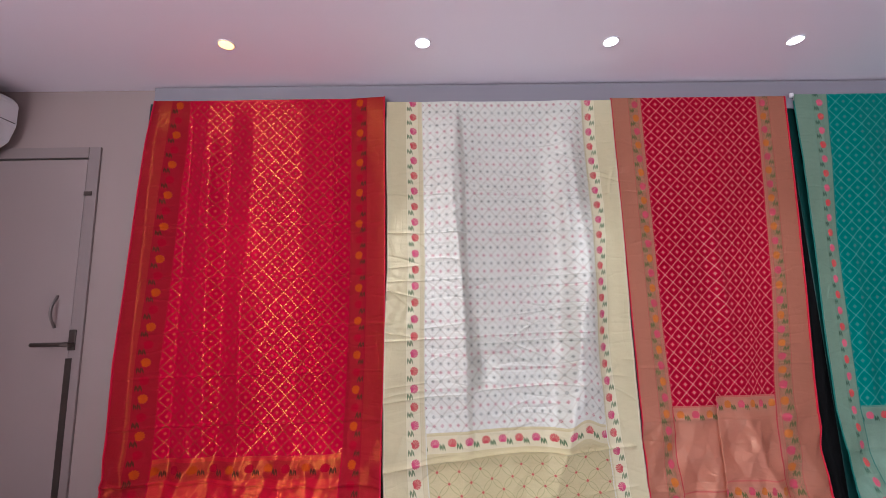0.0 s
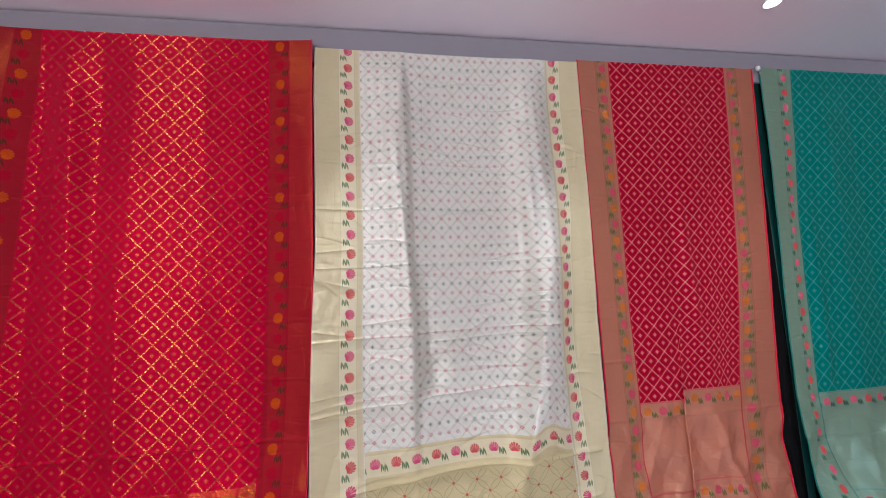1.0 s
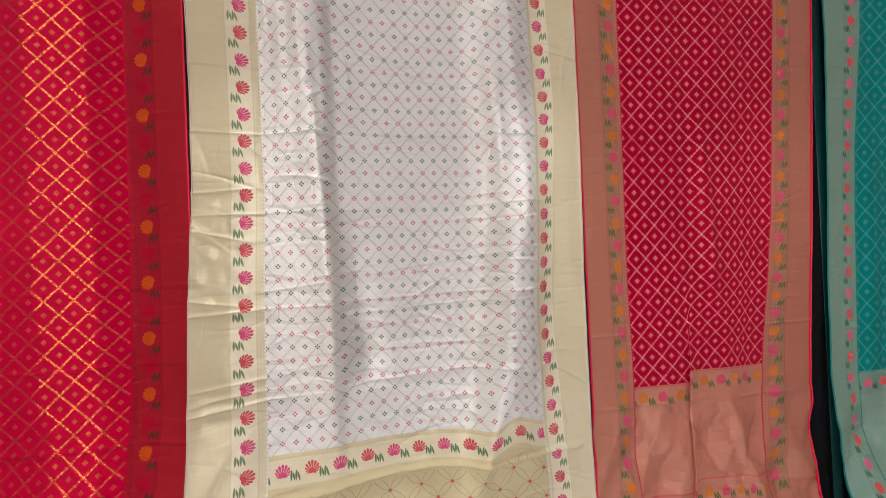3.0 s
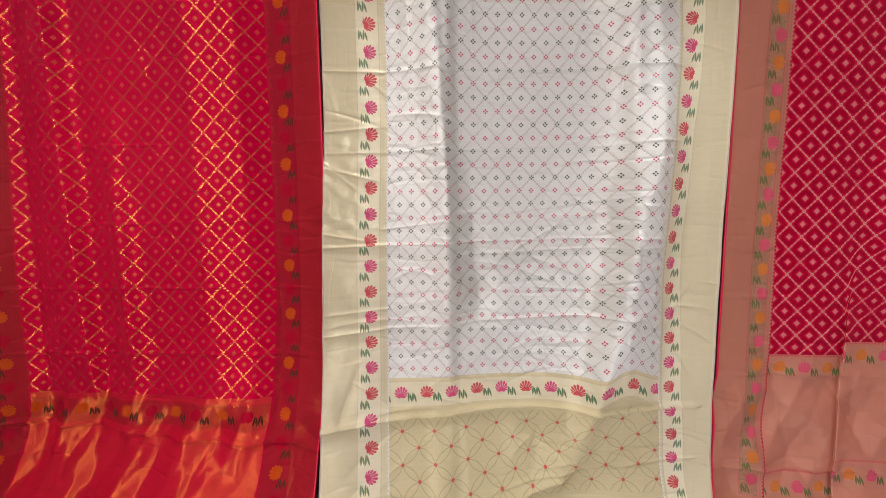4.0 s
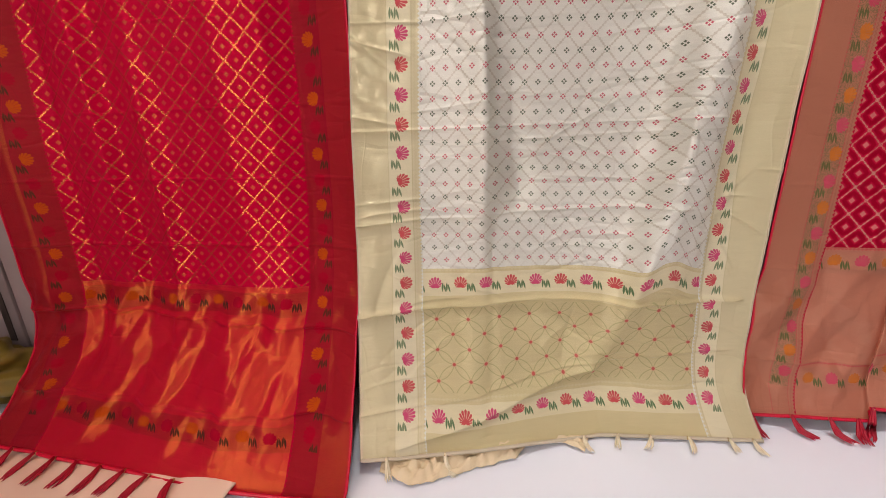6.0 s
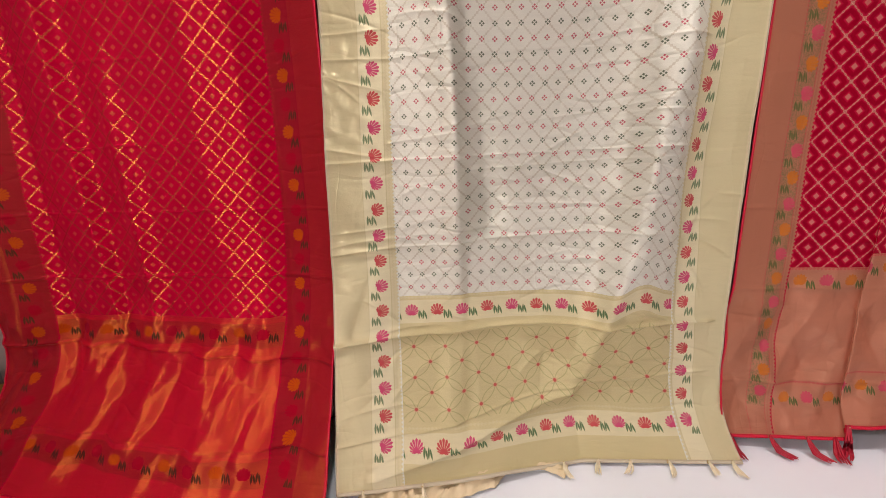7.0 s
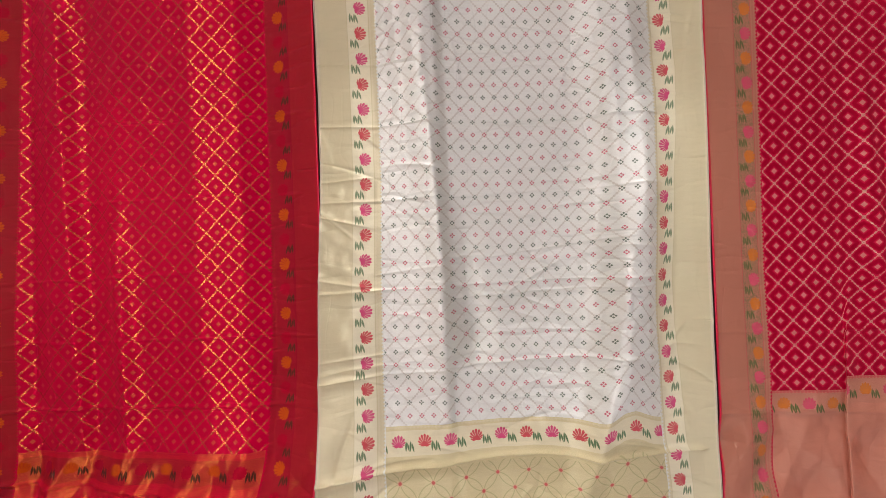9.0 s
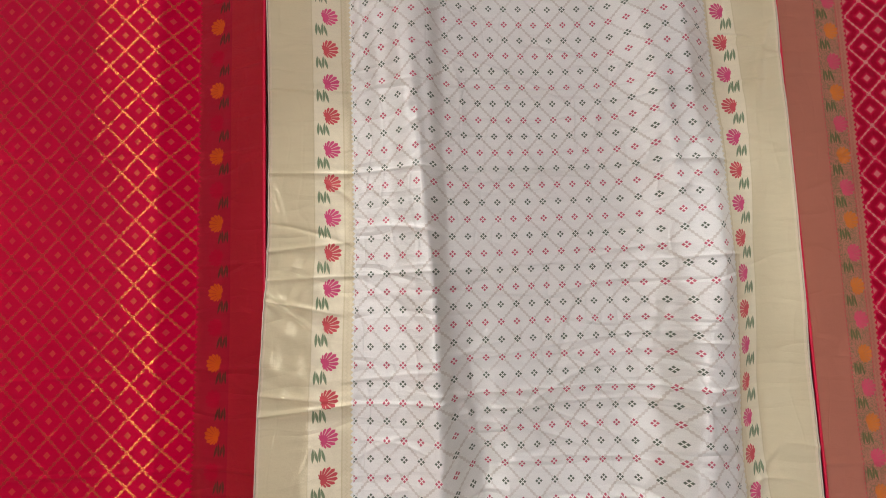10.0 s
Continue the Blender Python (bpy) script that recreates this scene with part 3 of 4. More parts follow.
class Drape:
    """How a sari hangs: where the cloth's point (u, v) lies, both in metres of cloth."""

    def __init__(self, plan, top, curl, tilt, facets, ridges, creases, seed, slant=(0.0, 0.0), y=1.932, ripple=0.002, pleat=None, crumple=(0.0, 0.5, 1.0), crush=(), rise=((0.0, 0.0), (1.0, 0.0)), pull=0.0, fine=(30, 0.003), hug=((0.0, 0.0, 0.0, 0.0, 0.0),), shift=(0.0, 0.1, ((0.0, 0.0),)), lift=(0.0, 0.1, 0.0), hem_in=0.25, flat=1.0):
        self.crush, self.rise, self.pull = crush, rise, pull
        self.hug, self.shift, self.lift, self.hem_in, self.flat = sorted(hug), shift, lift, hem_in, flat
        rnd = random.Random(int(seed * 31))
        self.short = []
        for _ in range(fine[0]):
            way = rnd.choice((0.0, 0.0, 0.12, -0.15, 0.5, -0.5, 1.2, -1.25)) + rnd.uniform(-0.2, 0.2)
            self.short.append((rnd.uniform(plan[0][1], plan[-1][1]), rnd.uniform(0.3, 2.1) - rnd.random() * 0.2, way, rnd.uniform(0.04, 0.20), fine[1] * rnd.uniform(0.3, 1.0) * rnd.choice((1, 1, -1)), rnd.uniform(0.003, 0.007)))
        self.crumple = crumple
        self.pleat = pleat
        self.plan, self.top, self.curl, self.tilt, self.facets = plan, top, curl, tilt, facets
        self.ridges, self.creases, self.seed, self.slant, self.y, self.ripple = ridges, creases, seed, slant, y, ripple

    def place(self, U, V):
        us, xs, dys = (np.array([p[k] for p in self.plan]) for k in range(3))
        closed = np.clip((V - self.pleat) / 0.3, 0, 1) if self.pleat is not None else 1.0
        x = np.interp(U, us, xs) * closed + np.interp(U, us[[0, -1]], xs[[0, -1]]) * (1 - closed)
        depth = np.interp(U, us, dys) * closed
        share = (U - us[0]) / (us[-1] - us[0])
        s = V + self.tilt[0] * (1 - share) + self.tilt[1] * share
        if self.pull:
            s = s - self.pull * closed * np.clip((U - us[1]) / (us[2] - us[1]), 0, 1)
        s = s - self.lift[2] * np.exp(-((U - self.lift[0]) / self.lift[1]) ** 2) * np.clip((V - 1.0) / 0.5, 0, 1) * np.clip((1.95 - V) / 0.25, 0, 1)
        z, y = np.empty_like(s), np.empty_like(s)
        floor = SHEET + 0.004
        for k in range(U.shape[1]):
            f = share[0, k]
            amount, zc, power = (np.interp(f, [c[0] for c in self.curl], [c[i] for c in self.curl]) for i in (1, 2, 3))
            low = floor + np.interp(f, [c[0] for c in self.rise], [c[1] for c in self.rise])
            zz = np.linspace(self.top, low, 400)
            yy = self.y - amount * (np.clip(zc - zz, 0, None) / (zc - low)) ** power
            arc = np.concatenate([[0], np.cumsum(np.hypot(np.diff(zz), np.diff(yy)))])
            z[:, k] = np.interp(s[:, k], arc, zz)
            y[:, k] = np.interp(s[:, k], arc, yy) - np.clip(s[:, k] - arc[-1], 0, None)
        fall = np.clip((self.top - z) / (self.top - floor), 0, 1)
        x = x + fall * (self.slant[0] * (1 - share) + self.slant[1] * share)
        # where the two edges hang off the straight line, sideways and forward
        left, right, near_l, near_r = (np.interp(z, [h[0] for h in self.hug], [h[k] for h in self.hug]) for k in (1, 2, 3, 4))
        x = x + left * (1 - share) + right * share
        gather = sorted(self.shift[2])
        x = x + np.interp(z, [g[0] for g in gather], [g[1] for g in gather]) * np.exp(-((U - self.shift[0]) / self.shift[1]) ** 2)
        y = y - near_l * np.clip(1 - share / self.hem_in, 0, 1) - near_r * np.clip(1 - (1 - share) / 0.2, 0, 1)
        hang = np.clip((z - floor) / 0.10, 0, 1) * np.clip((self.top - z) / 0.25 + 0.12, 0, 1)
        f = softened(x, [p[0] for p in self.facets], [p[1] for p in self.facets]) * np.clip((z - 0.40) / 0.5, self.flat, 1)
        for x0, z0, x1, z1, a, wl, wr, ends in self.ridges:
            t = np.clip((z - z0) / (z1 - z0), -1, 2)
            d = x - (x0 + (x1 - x0) * t)
            fade = np.clip((t + 0.02) / ends[0], 0, 1) * np.clip((1 - t) / ends[1], 0, 1)
            f = f - a * fade * np.exp(-np.abs(d / np.where(d < 0, wl, wr)) ** 1.7)
        for zc, lean, a, x0, x1, *wide in self.creases:
            d = z - (zc + lean * (x - x0))
            f = f - a * np.exp(-np.abs(d) / (wide[0] if wide else 0.0032)) * np.clip((x - x0) / 0.03 + 0.5, 0, 1) * np.clip((x1 - x) / 0.03 + 0.5, 0, 1)
        for xc, zc, way, far, a, w in self.short:
            d, t = (z - zc) * math.cos(way) - (x - xc) * math.sin(way), (x - xc) * math.cos(way) + (z - zc) * math.sin(way)
            f = f - a * np.exp(-np.abs(d + 0.15 * t * t / far) / w) * np.clip(1.4 * (1 - np.abs(t) / far), 0, 1)
        if self.crumple[0]:
            def tri(t):
                return np.abs(t - np.floor(t) - 0.5) - 0.25
            low = np.clip((self.crumple[1] - z) / 0.12, 0, 1) * np.clip((z - floor) / 0.05, 0.15, 1)
            q = self.seed
            f = f + self.crumple[0] * low * (tri(4.6 * x + 1.2 * z + 0.10 * np.sin(9 * z + q)) + 0.8 * tri(6.7 * x - 2.4 * z + q) + 0.7 * tri(4.0 * z + 2.7 * x + q * 0.7) + 0.5 * tri(5.3 * z - 4.3 * x) + self.crumple[2] * (0.5 * tri(11.0 * x + 4.0 * z) + 0.3 * tri(17.0 * x - 8.0 * z + q)))
        for x0, x1, z0, z1, a in self.crush:
            def tri(t):
                return np.abs(t - np.floor(t) - 0.5) - 0.25
            m = np.clip((x - x0) / 0.03, 0, 1) * np.clip((x1 - x) / 0.03, 0, 1) * np.clip((z - z0) / 0.06, 0, 1) * np.clip((z1 - z) / 0.06, 0, 1)
            f = f + a * m * (tri(7 * x + 11 * z + 0.3 * np.sin(17 * z)) + 0.8 * tri(9 * z - 13 * x + 0.35 * np.sin(23 * x)) + 0.6 * tri(23 * x + 6 * z) + 0.4 * tri(21 * z + 9 * x + 0.4 * np.sin(31 * x)))
        f = f + self.ripple * wrinkles(x, z, self.seed)
        y = y + depth + f * hang
        y = np.minimum(y, NORTH - 0.006 + 0 * y)
        return np.stack([x, y, z], -1)


def steps(a, b, size):
    return np.linspace(a, b, max(2, int(round((b - a) / size)) + 1))


def tassel(parent, place, way, thread, length, seed, fat=1.0, lift=0.0):
    """A knotted bunch of threads that lies on the sheet."""
    rnd = random.Random(seed)
    t = empty("tassel", place)
    t.parent = parent
    way = Vector(way).normalized()
    side = Vector((-way.y, way.x, 0))
    bm = bmesh.new()
    for k in range(11):
        off = (k - 5) / 5
        spread = 0.3 + 0.7 * rnd.random()
        bend = rnd.uniform(-0.25, 0.25)
        path = []
        for j in range(5):
            f = j / 4
            p = way * (length * f * (0.85 + 0.15 * spread)) + side * (off * 0.015 * fat * (0.25 + f * 1.1) * (1.15 - 0.9 * max(0, f - 0.6)) + (bend * 0.02 + math.sin(7.3 * seed) * 0.025) * f * f)
            p.z = 0.007 * (1 - f) + 0.004 * spread * (1 - abs(off)) + 0.0015 - (place[2] - SHEET - 0.002 - lift) * min(1, f * 2.2)
            path.append(p)
        tube(path, [k * fat for k in (0.0018, 0.0034, 0.0038, 0.0030, 0.0008)], 5, bm)
    part("threads", bm, thread, t, smooth=True)
    bm = bmesh.new()
    bmesh.ops.create_uvsphere(bm, u_segments=10, v_segments=7, radius=0.005)
    for v in bm.verts:
        v.co = Vector((v.co.x * 0.8, v.co.y * 1.5, v.co.z * 0.8)) + way * -0.002 + Vector((0, 0, 0.004))
    part("knot", bm, BEAD_GOLD, t, "small gold knot", smooth=True)


def sari(c, drape, label, width, borders, top_v, rows, end, edge, thread, tassels, hem_label):
    """A sari hung from the pelmet: two borders, the field between them, the end piece, edges, hem and tassels."""
    thing = empty("sari", (0, 0, 0))
    tagged(thing, label, "sari", "saris hung side by side along the wall")
    step_v, step_u = c["mesh"]
    left, right = borders
    tones = c["tones"]
    vs = np.concatenate([steps(0, top_v, step_v), steps(top_v, end, step_v)[1:]])
    n = len(steps(0, top_v, step_v))

    def piece(name, us, vv, mat, lab, from_edge):
        U, V = np.meshgrid(us, vv)
        loc = np.stack([from_edge(U), V], -1)
        return grid_mesh(name, drape.place(U, V), loc, mat, thing, lab)
    piece("border", steps(0, left, step_u), vs, border_silk("border_silk", tones, left, rows[1]), c["border"], lambda u: u)
    piece("border", steps(width - right, width, step_u), vs, border_silk("border_silk", tones, right, rows[1]), c["border"], lambda u: width - u)
    piece("field", steps(left, width - right, step_u), vs[:n], body_silk("field_silk", tones), c["field"], lambda u: u - left)
    piece("end_piece", steps(left, width - right, step_u), vs[n - 1:], pallu_silk("end_silk", tones, top_v, rows), c["end"], lambda u: u - left)
    for u in (0.0, width):
        line = drape.place(np.full((len(vs[::5]), 1), u), vs[::5, None])[:, 0]
        part("selvedge", tube([tuple(p + (0, -0.001, 0)) for p in line], c["edge"], 6), edge, thing, "narrow woven selvedge", smooth=True)
    us = steps(0.002, width - 0.002, 0.012)
    line = drape.place(us[None, :], np.full((1, len(us)), end))[0]
    part("hem", tube([tuple(p + (0, 0, 0.002)) for p in line], 0.0055, 7), edge, thing, hem_label, smooth=True)
    for k, f in enumerate(tassels):
        p = drape.place(np.array([[f * width]]), np.array([[end]]))[0, 0]
        tassel(thing, (float(p[0]), float(p[1]) - 0.004, float(max(p[2], SHEET + 0.002 + c["lift"]))), (0.35 * math.sin(5 * k + c["seed"]), -1, 0), thread, c["tassel"][0] * (1 + 0.2 * math.sin(3.1 * k)), k, c["tassel"][1], c["lift"])
    return thing


RED_C = dict(mesh=(0.0042, 0.0062), lift=0.010, edge=0.0030, tassel=(0.085, 0.72), tones=RED, seed=1, border="crimson and copper zari border with orange flowers", field="red silk with gold lattice", end="crimson end piece shot with copper-gold zari")
IVORY_C = dict(mesh=(0.0025, 0.0052), lift=0.0, edge=0.0016, tassel=(0.05, 0.5), tones=IVORY, seed=2, border="cream zari border with pink lotus flowers", field="ivory silk with small red and green dots", end="pale gold end piece with leaf trellis")
ROSE_C = dict(mesh=(0.0042, 0.0062), lift=0.0, edge=0.0030, tassel=(0.07, 0.8), tones=ROSE, seed=3, border="rose-gold zari border with flowers", field="crimson silk with rose-gold lattice", end="plain rose-gold end piece")
GREEN_C = dict(mesh=(0.0042, 0.0062), lift=0.0, edge=0.0030, tassel=(0.07, 0.8), tones=GREEN, seed=4, border="sage green zari border with red flowers", field="teal silk with silver lattice", end="sage green zari end piece")

# red sari, its end piece spread forward over the sheet
red_drape = Drape(
    plan=[(0, -1.356, 0.0), (1.14, -0.216, 0.0)], top=2.262, curl=[(0, 0.40, 0.46, 1.8), (0.45, 0.41, 0.66, 2.1), (0.7, 0.415, 0.85, 2.2), (1, 0.42, 0.90, 2.2)], tilt=(0.0, 0.0),
    facets=[(-1.45, -0.010), (-1.33, -0.022), (-1.17, 0.024), (-1.10, 0.002), (-0.975, 0.0135), (-0.87, -0.006), (-0.74, -0.0105), (-0.62, -0.016), (-0.465, -0.0095), (-0.39, 0.022), (-0.33, 0.020), (-0.22, 0.0)],
    ridges=[(-1.07, 2.1, -1.00, 0.3, 0.014, 0.05, 0.03, (0.2, 0.2)), (-0.90, 1.5, -0.86, 0.4, 0.012, 0.03, 0.04, (0.3, 0.2))],
    creases=[(1.37, 0.0, 0.003, -1.45, -0.22), (1.12, 0.02, 0.0025, -1.45, -0.22), (0.93, 0.0, 0.003, -1.45, -0.22), (0.72, 0.0, 0.007, -1.45, -0.22), (0.495, -0.008, 0.014, -1.45, -0.22, 0.005), (0.285, 0.005, 0.012, -1.45, -0.22, 0.005), (1.62, 0.0, 0.003, -1.4, -0.22)],
    seed=1.0, ripple=0.003, fine=(25, 0.0014), crumple=(0.032, 0.64, 0.35), hem_in=0.6,
    hug=[(2.25, -0.004, 0.0, 0.0, 0.02), (1.8, -0.023, 0.0, 0.02, 0.035), (1.3, -0.035, -0.002, 0.04, 0.035), (1.0, -0.048, -0.008, 0.05, 0.035), (0.7, -0.048, -0.020, 0.05, 0.03), (0.5, -0.060, -0.014, 0.05, 0.025), (0.38, -0.055, -0.008, 0.04, 0.01), (0.28, -0.030, 0.0, 0.02, 0.0), (0.18, 0.02, 0.015, 0.0, 0.0)])
sari(RED_C, red_drape, "bright red silk sari with gold lattice and copper-orange border", 1.14, (0.178, 0.172), 1.676, (1.728, 2.118), 2.259, RED_EDGE, RED_THREAD,
     [0.04, 0.10, 0.17, 0.235, 0.30, 0.37, 0.44, 0.51, 0.58], "rolled crimson hem")

red = [o for o in scene.objects if o.name.startswith("sari") and o.type == "EMPTY"][0]


def under_layer(parent, x0, x1, y, z0, z1, material, label):
    """The second layer of a sari, of which a narrow strip shows beside the first."""
    U, V = np.meshgrid(steps(x0, x1, 0.006), steps(z1, z0, 0.012))
    Y = y + 0.004 * np.sin(11 * V + 2) + 0.004 * np.sin(37 * V) * (U - x0) / (x1 - x0)
    X = U + 0.004 * np.sin(5 * V + 1)
    grid_mesh("under_layer", np.stack([X, Y, V], -1), None, material, parent, label, 0.0015)


under_layer(red, -1.398, -1.33, 1.958, 2.06, 2.262, DEEP_GREEN, "dark green lining at the top corner")

# ivory sari
ivory_drape = Drape(
    plan=[(0, -0.205, 0.0), (1.157, 0.938, 0.0)], top=2.240, curl=[(0, 0.33, 0.90, 1.6), (0.35, 0.22, 0.75, 2.0), (0.6, 0.13, 0.5, 3.0), (1, 0.13, 0.45, 4.0)], tilt=(0.0, 0.0),
    facets=[(-0.22, -0.058), (-0.10, -0.030), (-0.03, -0.012), (0.13, -0.044), (0.148, -0.045), (0.170, -0.012), (0.25, 0.014), (0.40, 0.032), (0.56, 0.034), (0.62, 0.016), (0.67, -0.014), (0.74, -0.010), (0.80, 0.024), (0.84, 0.030), (0.90, 0.014), (0.94, 0.0)],
    ridges=[(0.135, 2.22, 0.105, 1.62, 0.014, 0.07, 0.018, (0.15, 0.3)), (0.098, 1.95, 0.172, 0.82, 0.020, 0.06, 0.013, (0.35, 0.03)), (0.20, 1.00, 0.245, 0.80, -0.026, 0.03, 0.055, (0.5, 0.2)),
            (0.02, 2.24, 0.045, 1.25, 0.006, 0.024, 0.016, (0.04, 0.5)), (0.065, 2.24, 0.10, 1.5, 0.005, 0.02, 0.016, (0.04, 0.6)), (-0.015, 2.24, -0.005, 1.7, 0.006, 0.012, 0.010, (0.04, 0.6)),
            (0.80, 1.70, 0.54, 0.28, 0.056, 0.055, 0.12, (0.3, 0.25)), (0.66, 0.85, 0.49, 0.27, 0.022, 0.10, 0.034, (0.3, 0.2)), (0.205, 1.35, 0.235, 0.86, -0.018, 0.025, 0.04, (0.5, 0.06)), (0.62, 2.0, 0.71, 1.2, 0.014, 0.04, 0.03, (0.2, 0.4)), (0.70, 2.1, 0.74, 1.5, 0.010, 0.025, 0.02, (0.2, 0.4)),
            (0.10, 0.62, 0.13, 0.24, 0.008, 0.03, 0.025, (0.3, 0.3)), (0.36, 0.66, 0.33, 0.26, 0.004, 0.03, 0.03, (0.3, 0.3))],
    creases=[(1.75, 0.0, 0.0035, -0.22, 0.9), (1.56, 0.0, 0.0048, -0.22, 0.8), (1.33, 0.02, 0.0042, -0.22, 0.8), (1.06, 0.02, 0.0080, -0.22, 0.75), (1.03, 0.045, 0.0064, 0.2, 0.75), (0.80, 0.05, 0.0088, -0.22, 0.7), (0.545, 0.012, 0.019, -0.22, 0.9, 0.0045),
             (1.02, 0.55, 0.0080, 0.30, 0.50), (1.06, -0.42, 0.0080, 0.30, 0.52), (1.11, 0.12, 0.0040, -0.05, 0.7), (0.93, -0.05, 0.0032, 0.3, 0.7),
             (1.31, -0.9, 0.0064, -0.215, -0.12), (1.29, -0.25, 0.0064, -0.215, -0.06), (1.10, -0.2, 0.0064, -0.215, -0.09), (1.39, 0.1, 0.0048, -0.215, -0.05), (0.86, 0.06, 0.0048, -0.215, -0.03), (0.30, 0.02, 0.0064, -0.215, 0.0),
             (0.215, 0.20, 0.032, -0.10, 0.50, 0.030), (0.30, 0.10, 0.0064, 0.0, 0.9)],
    seed=2.0, hug=[(2.24, 0, 0, 0, 0), (1.7, 0, 0, -0.018, 0), (1.4, 0, 0, -0.008, 0), (1.1, -0.012, 0, 0.012, 0), (0.8, -0.018, 0.0, 0.03, 0), (0.55, -0.012, 0.0, 0.03, 0), (0.4, 0.0, 0.005, 0.015, 0), (0.17, 0.022, 0.025, 0, 0)],
    shift=(1.029, 0.09, [(2.06, 0.012), (1.7, 0.026), (1.54, 0.018), (1.38, 0.003), (1.2, -0.003), (1.08, -0.012), (0.93, -0.008), (0.78, 0.003), (0.62, 0.008), (0.46, 0.02), (0.3, 0.018)]), lift=(0.895, 0.06, 0.038), flat=0.3, ripple=0.008, fine=(130, 0.0060), rise=((0.0, 0.020), (0.2, 0.030), (0.38, 0.022), (0.5, 0.0), (1.0, 0.0)), crush=[(-0.24, -0.06, 1.05, 1.42, 0.005), (0.12, 0.72, 0.86, 1.12, 0.006), (-0.05, 0.80, 0.55, 0.80, 0.004)])
sari(IVORY_C, ivory_drape, "ivory silk sari with cream-gold border of pink lotus flowers", 1.157, (0.180, 0.167), 1.585, (1.632, 2.015), 2.125, IVORY_EDGE, CREAM_THREAD,
     [0.06, 0.20, 0.55, 0.64, 0.72, 0.81, 0.90, 0.97], "narrow cream hem")

ivory = [o for o in scene.objects if o.name.startswith("sari") and o.type == "EMPTY"][1]
under_layer(ivory, -0.246, -0.200, 1.950, 0.28, 2.16, IVORY_EDGE, "plain cream back layer")


def turned_edge(parent, x0, x1, front, back, lift, high, seed):
    """A stretch of the ivory sari's end that is turned under and lies in sharp crumples on the sheet."""
    U, V = np.meshgrid(steps(x0, x1, 0.0025), steps(0, 1, 0.02))

    def tri(t):
        return np.abs(t - np.floor(t) - 0.5) * 2
    f = np.interp(U, [p[0] for p in front], [p[1] for p in front]) + 0.006 * tri(13 * U + seed) + 0.004 * tri(31 * U)
    b = np.interp(U, [p[0] for p in back], [p[1] for p in back])
    ruck = 0.5 * tri(11 * U + 1.3 * V + 0.5 * np.sin(19 * U) + seed) + 0.35 * tri(23 * U - 1.7 * V + 0.4 * np.sin(41 * U)) + 0.25 * tri(6 * U + 2.6 * V + seed) + 0.15 * tri(47 * U + 3.1 * V)
    ends = np.clip((U - x0) / 0.05, 0, 1) * np.clip((x1 - U) / 0.04, 0, 1)
    Y = b + (f - b) * (V ** 0.8) + 0.010 * (ruck - 0.5) * np.sin(np.pi * V)
    Z = SHEET + 0.003 + (lift * (1 - V) ** 1.6 + high * ruck * np.sin(np.pi * np.clip(V * 0.9 + 0.1, 0, 1)) ** 0.7) * (0.25 + 0.75 * ends)
    grid_mesh("turned_edge", np.stack([U, Y, Z], -1)[::-1], None, CRUMPLE_SILK, parent, "crumpled cream edge on the sheet", 0.0015)


CRUMPLE_SILK = plain("crumple_silk", (0.74, 0.61, 0.38), 0.42, vary=0.22, grain=90, bump=0.4, blotch=14)
turned_edge(ivory, -0.135, 0.272, [(-0.135, 1.595), (-0.035, 1.556), (0.084, 1.608), (0.24, 1.675), (0.29, 1.745)], [(-0.135, 1.66), (0.063, 1.69), (0.157, 1.74), (0.29, 1.80)], 0.010, 0.024, 0.3)
turned_edge(ivory, 0.31, 0.465, [(0.31, 1.775), (0.40, 1.735), (0.44, 1.718), (0.465, 1.775)], [(0.31, 1.775), (0.465, 1.782)], 0.0, 0.010, 0.8)

# rose-gold sari with a pleat down its middle
rose_drape = Drape(
    plan=[(0, 0.944, 0.0), (0.404, 1.338, 0.002), (0.442, 1.334, -0.007), (0.55, 1.43, -0.004), (1.0, 1.868, 0.0)], top=2.252,
    curl=[(0, 0.07, 0.5, 3.0), (1, 0.10, 0.6, 3.0)], tilt=(0.0, 0.0),
    facets=[(0.94, 0.0), (1.12, 0.004), (1.26, -0.001), (1.34, 0.003), (1.45, -0.006), (1.60, 0.002), (1.87, 0.0)],
    ridges=[(1.38, 1.7, 1.42, 0.9, 0.012, 0.04, 0.025, (0.3, 0.3)), (1.42, 0.7, 1.55, 0.3, 0.016, 0.03, 0.03, (0.3, 0.3))],
    creases=[(0.90, 0.0, 0.003, 0.94, 1.87), (0.66, 0.0, 0.004, 0.94, 1.87), (0.36, 0.0, 0.004, 0.94, 1.87)],
    seed=3.0, slant=(0.01, 0.0), hug=[(2.24, 0, -0.002, 0, 0), (1.8, 0, -0.018, 0, 0), (1.3, 0, -0.043, 0, 0), (0.85, 0, -0.071, 0, 0), (0.55, 0, -0.08, 0, 0), (0.3, 0, -0.095, 0, 0)],
    shift=(0.80, 0.12, [(2.2, -0.003), (1.77, -0.012), (1.28, -0.022), (0.9, -0.045), (0.76, -0.055), (0.4, -0.055)]), y=1.938, fine=(40, 0.0035), ripple=0.0045, pleat=1.16, pull=0.042, crumple=(0.028, 0.72, 0.3))
sari(ROSE_C, rose_drape, "crimson silk sari with rose-gold lattice and wide border", 1.0, (0.172, 0.172), 1.53, (1.572, 1.945), 2.065, RED_EDGE, RED_THREAD,
     [0.02, 0.15, 0.27, 0.36, 0.45, 0.6, 0.75, 0.9], "rolled crimson hem")

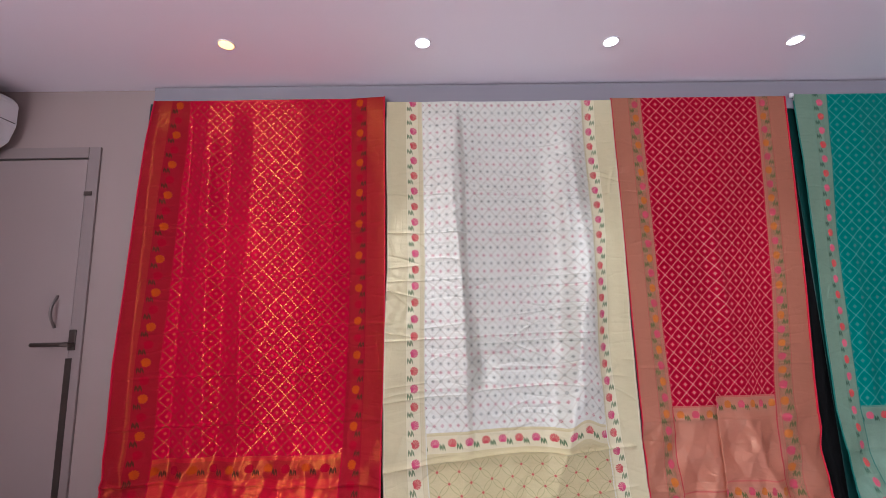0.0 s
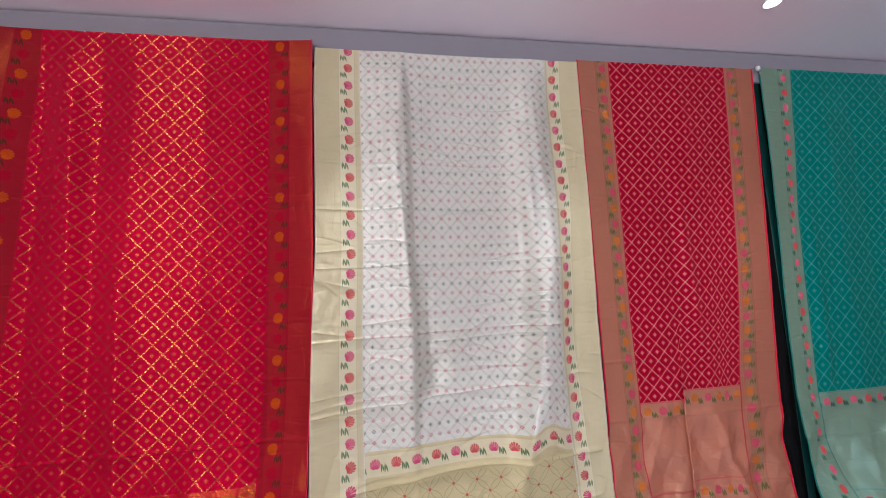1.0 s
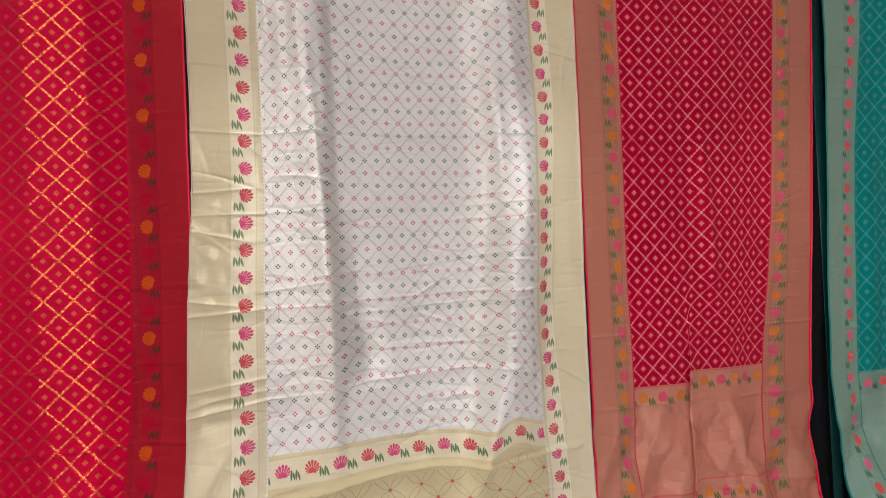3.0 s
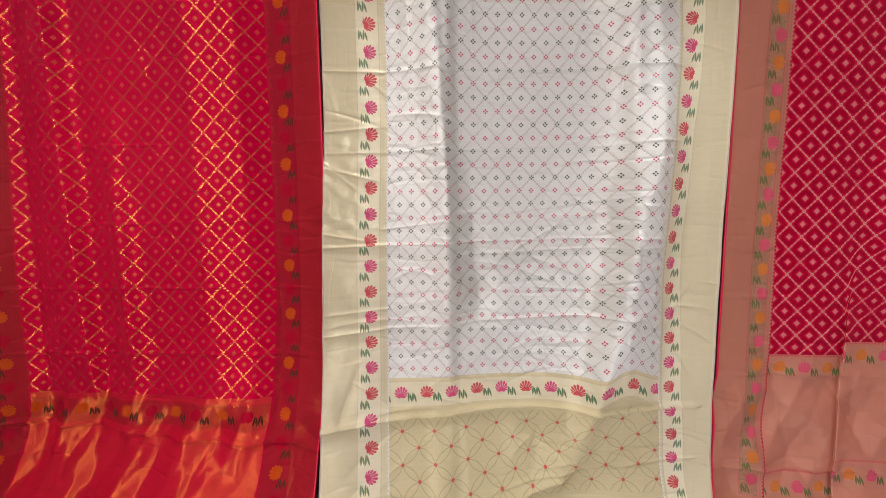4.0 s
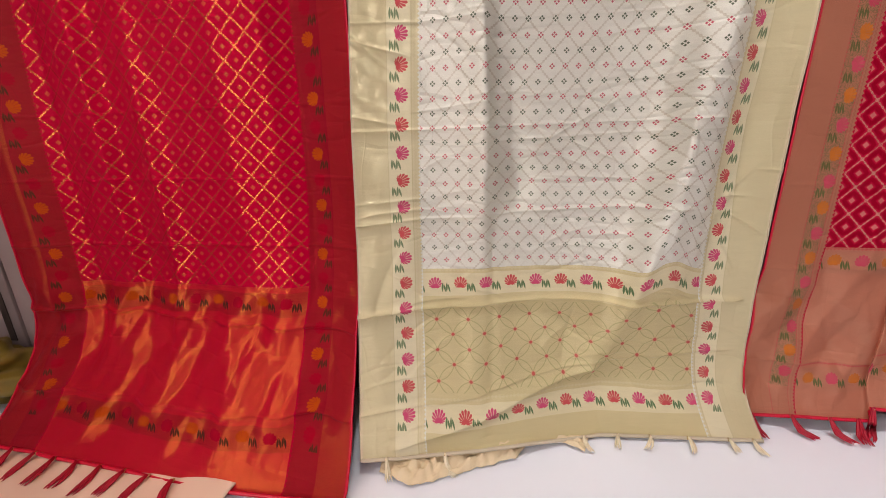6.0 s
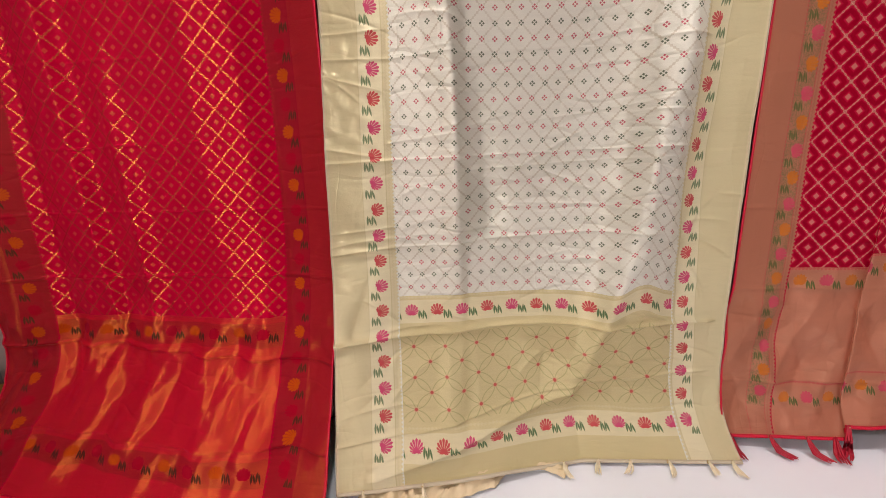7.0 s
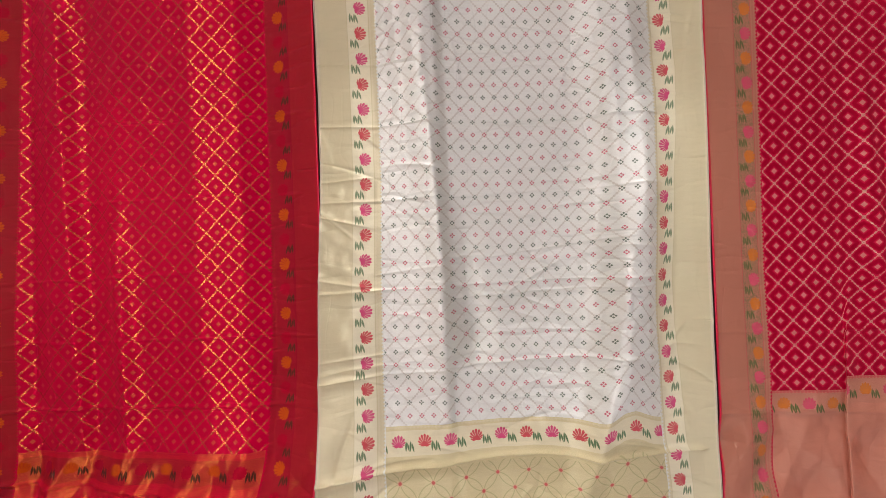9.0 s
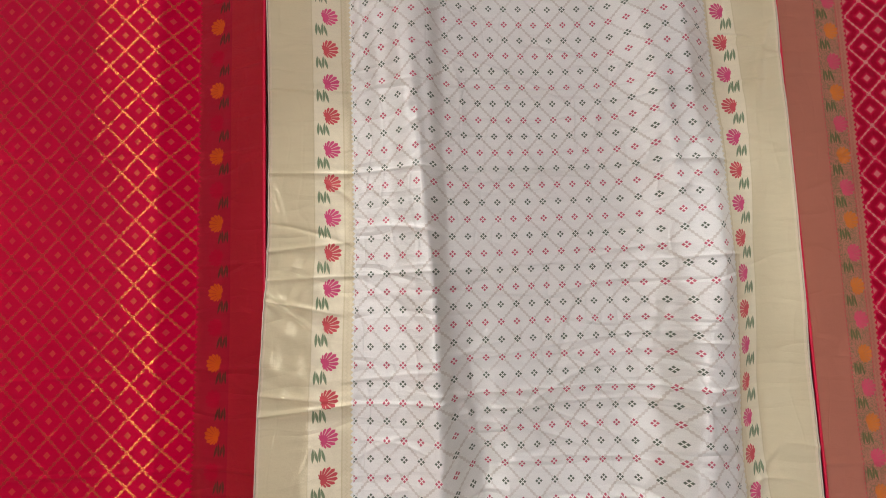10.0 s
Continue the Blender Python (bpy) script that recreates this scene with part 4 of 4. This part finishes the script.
# green sari, its end piece spread forward
green_drape = Drape(
    plan=[(0, 1.912, 0.0), (1.16, 3.13, 0.0)], top=2.262, curl=[(0, 0.08, 0.42, 3.0), (0.25, 0.25, 0.65, 2.2), (1, 0.42, 0.80, 2.0)], tilt=(0.0, 0.0),
    facets=[(1.93, 0.0), (2.10, 0.004), (2.25, -0.008), (2.42, 0.006), (2.62, -0.006), (2.80, 0.006), (3.13, 0.0)],
    ridges=[(2.3, 0.6, 2.38, 0.2, 0.018, 0.04, 0.03, (0.3, 0.2)), (2.6, 0.62, 2.66, 0.2, 0.018, 0.04, 0.03, (0.3, 0.2)), (2.10, 1.7, 2.05, 0.5, 0.012, 0.04, 0.05, (0.3, 0.3))],
    creases=[(1.20, 0.0, 0.003, 1.93, 3.1), (0.86, 0.0, 0.003, 1.93, 3.1), (0.50, 0.03, 0.005, 1.93, 3.1)],
    seed=4.0, shift=(0.0, 0.11, [(2.25, 0.0), (1.85, 0.03), (1.5, 0.055), (1.1, 0.055), (0.7, 0.06), (0.3, 0.06)]), hug=[(2.25, 0.0, -0.015, 0, 0), (1.89, -0.028, -0.065, 0, 0), (1.52, -0.065, -0.145, 0, 0), (1.19, -0.08, -0.16, 0, 0), (0.9, -0.09, -0.17, 0, 0), (0.69, -0.095, -0.19, 0, 0), (0.2, -0.05, -0.19, 0, 0)], y=1.940, fine=(50, 0.0045), ripple=0.0055, crumple=(0.020, 0.62, 0.4))
sari(GREEN_C, green_drape, "teal green silk sari with silver lattice and sage border", 1.16, (0.180, 0.178), 1.565, (1.612, 2.02), 2.22, GREEN_EDGE, GREEN_THREAD,
     [0.1, 0.25, 0.4, 0.55, 0.7, 0.85], "rolled green hem")


green = [o for o in scene.objects if o.name.startswith("sari") and o.type == "EMPTY"][3]
under_layer(green, 1.880, 1.925, 1.958, 0.20, 2.20, DEEP_GREEN, "dark green back layer")


# ---- black cloth that shows between the crimson and the green sari ----
def hanging_cloth(name, x0, x1, y, z0, z1, material, label, category, amp, seed):
    us, vs = steps(x0, x1, 0.008), steps(z0, z1, 0.02)
    U, V = np.meshgrid(us, vs)
    Y = y + amp * np.sin(U * 90 + 1.5 * np.sin(3 * V + seed)) + 0.3 * amp * np.sin(40 * V + seed + 30 * U)
    ob = grid_mesh(name, np.stack([U + 0.006 * np.sin(7 * V + seed), Y, V], -1)[::-1], None, material, None, thick=0.002)
    return tagged(ob, label, category)


hanging_cloth("black_cloth", 1.76, 2.02, 1.968, 0.170, 2.258, BLACK_CLOTH, "black cloth hung between two saris", "cloth", 0.006, 0.4)


# ---- cloths on the mattress ----
# extra piece where the white sheet looks peach under the warm lamp
def spread_cloth():
    U, V = np.meshgrid(steps(-2.00, -0.50, 0.015), steps(0.85, 1.60, 0.015))
    Z = SHEET + 0.005 + 0.004 * np.abs(np.sin(17 * U + 2 * np.sin(5 * V))) + 0.003 * np.sin(23 * V + 9 * U) ** 2
    X = U + 0.03 * np.sin(4 * V)
    ob = grid_mesh("folded_cloth", np.stack([X, V, Z], -1)[::-1], None, WARM_TINT_CLOTH, None, thick=0.003)
    tagged(ob, "pale cloth spread on the mattress under red tassels, warm lamp light in its tint", "cloth")


spread_cloth()


def bundle():
    bm = bmesh.new()
    bmesh.ops.create_icosphere(bm, subdivisions=5, radius=1.0)
    for v in bm.verts:
        p = v.co.copy()
        fold = 0.10 * math.sin(9 * p.x + 3 * math.sin(4 * p.z)) + 0.07 * math.sin(14 * p.z + 5 * p.y) + 0.14 * noise.noise(p * 2.3)
        p *= 1 + fold
        v.co = Vector((-1.64 + 0.21 * p.x, 1.80 + 0.14 * p.y, SHEET + 0.09 + max(-0.088, 0.115 * p.z)))
    ob = part("bundled_cloth", bm, OLIVE_CLOTH, None, smooth=True)
    tagged(ob, "crumpled olive yellow cloth bundle beside the red sari", "cloth")


bundle()


def clip():
    c = empty("clip", (1.893, 1.93, 2.25))
    tagged(c, "small white plastic clip holding a sari", "clip")
    part("jaw", box((-0.009, -0.010, -0.012), (0.009, 0.004, 0.012), 0.004), PLASTIC, c)
    part("spring", tube([(-0.004, -0.012, -0.035), (0.0, -0.013, -0.010)], 0.0025), STEEL, c)


clip()
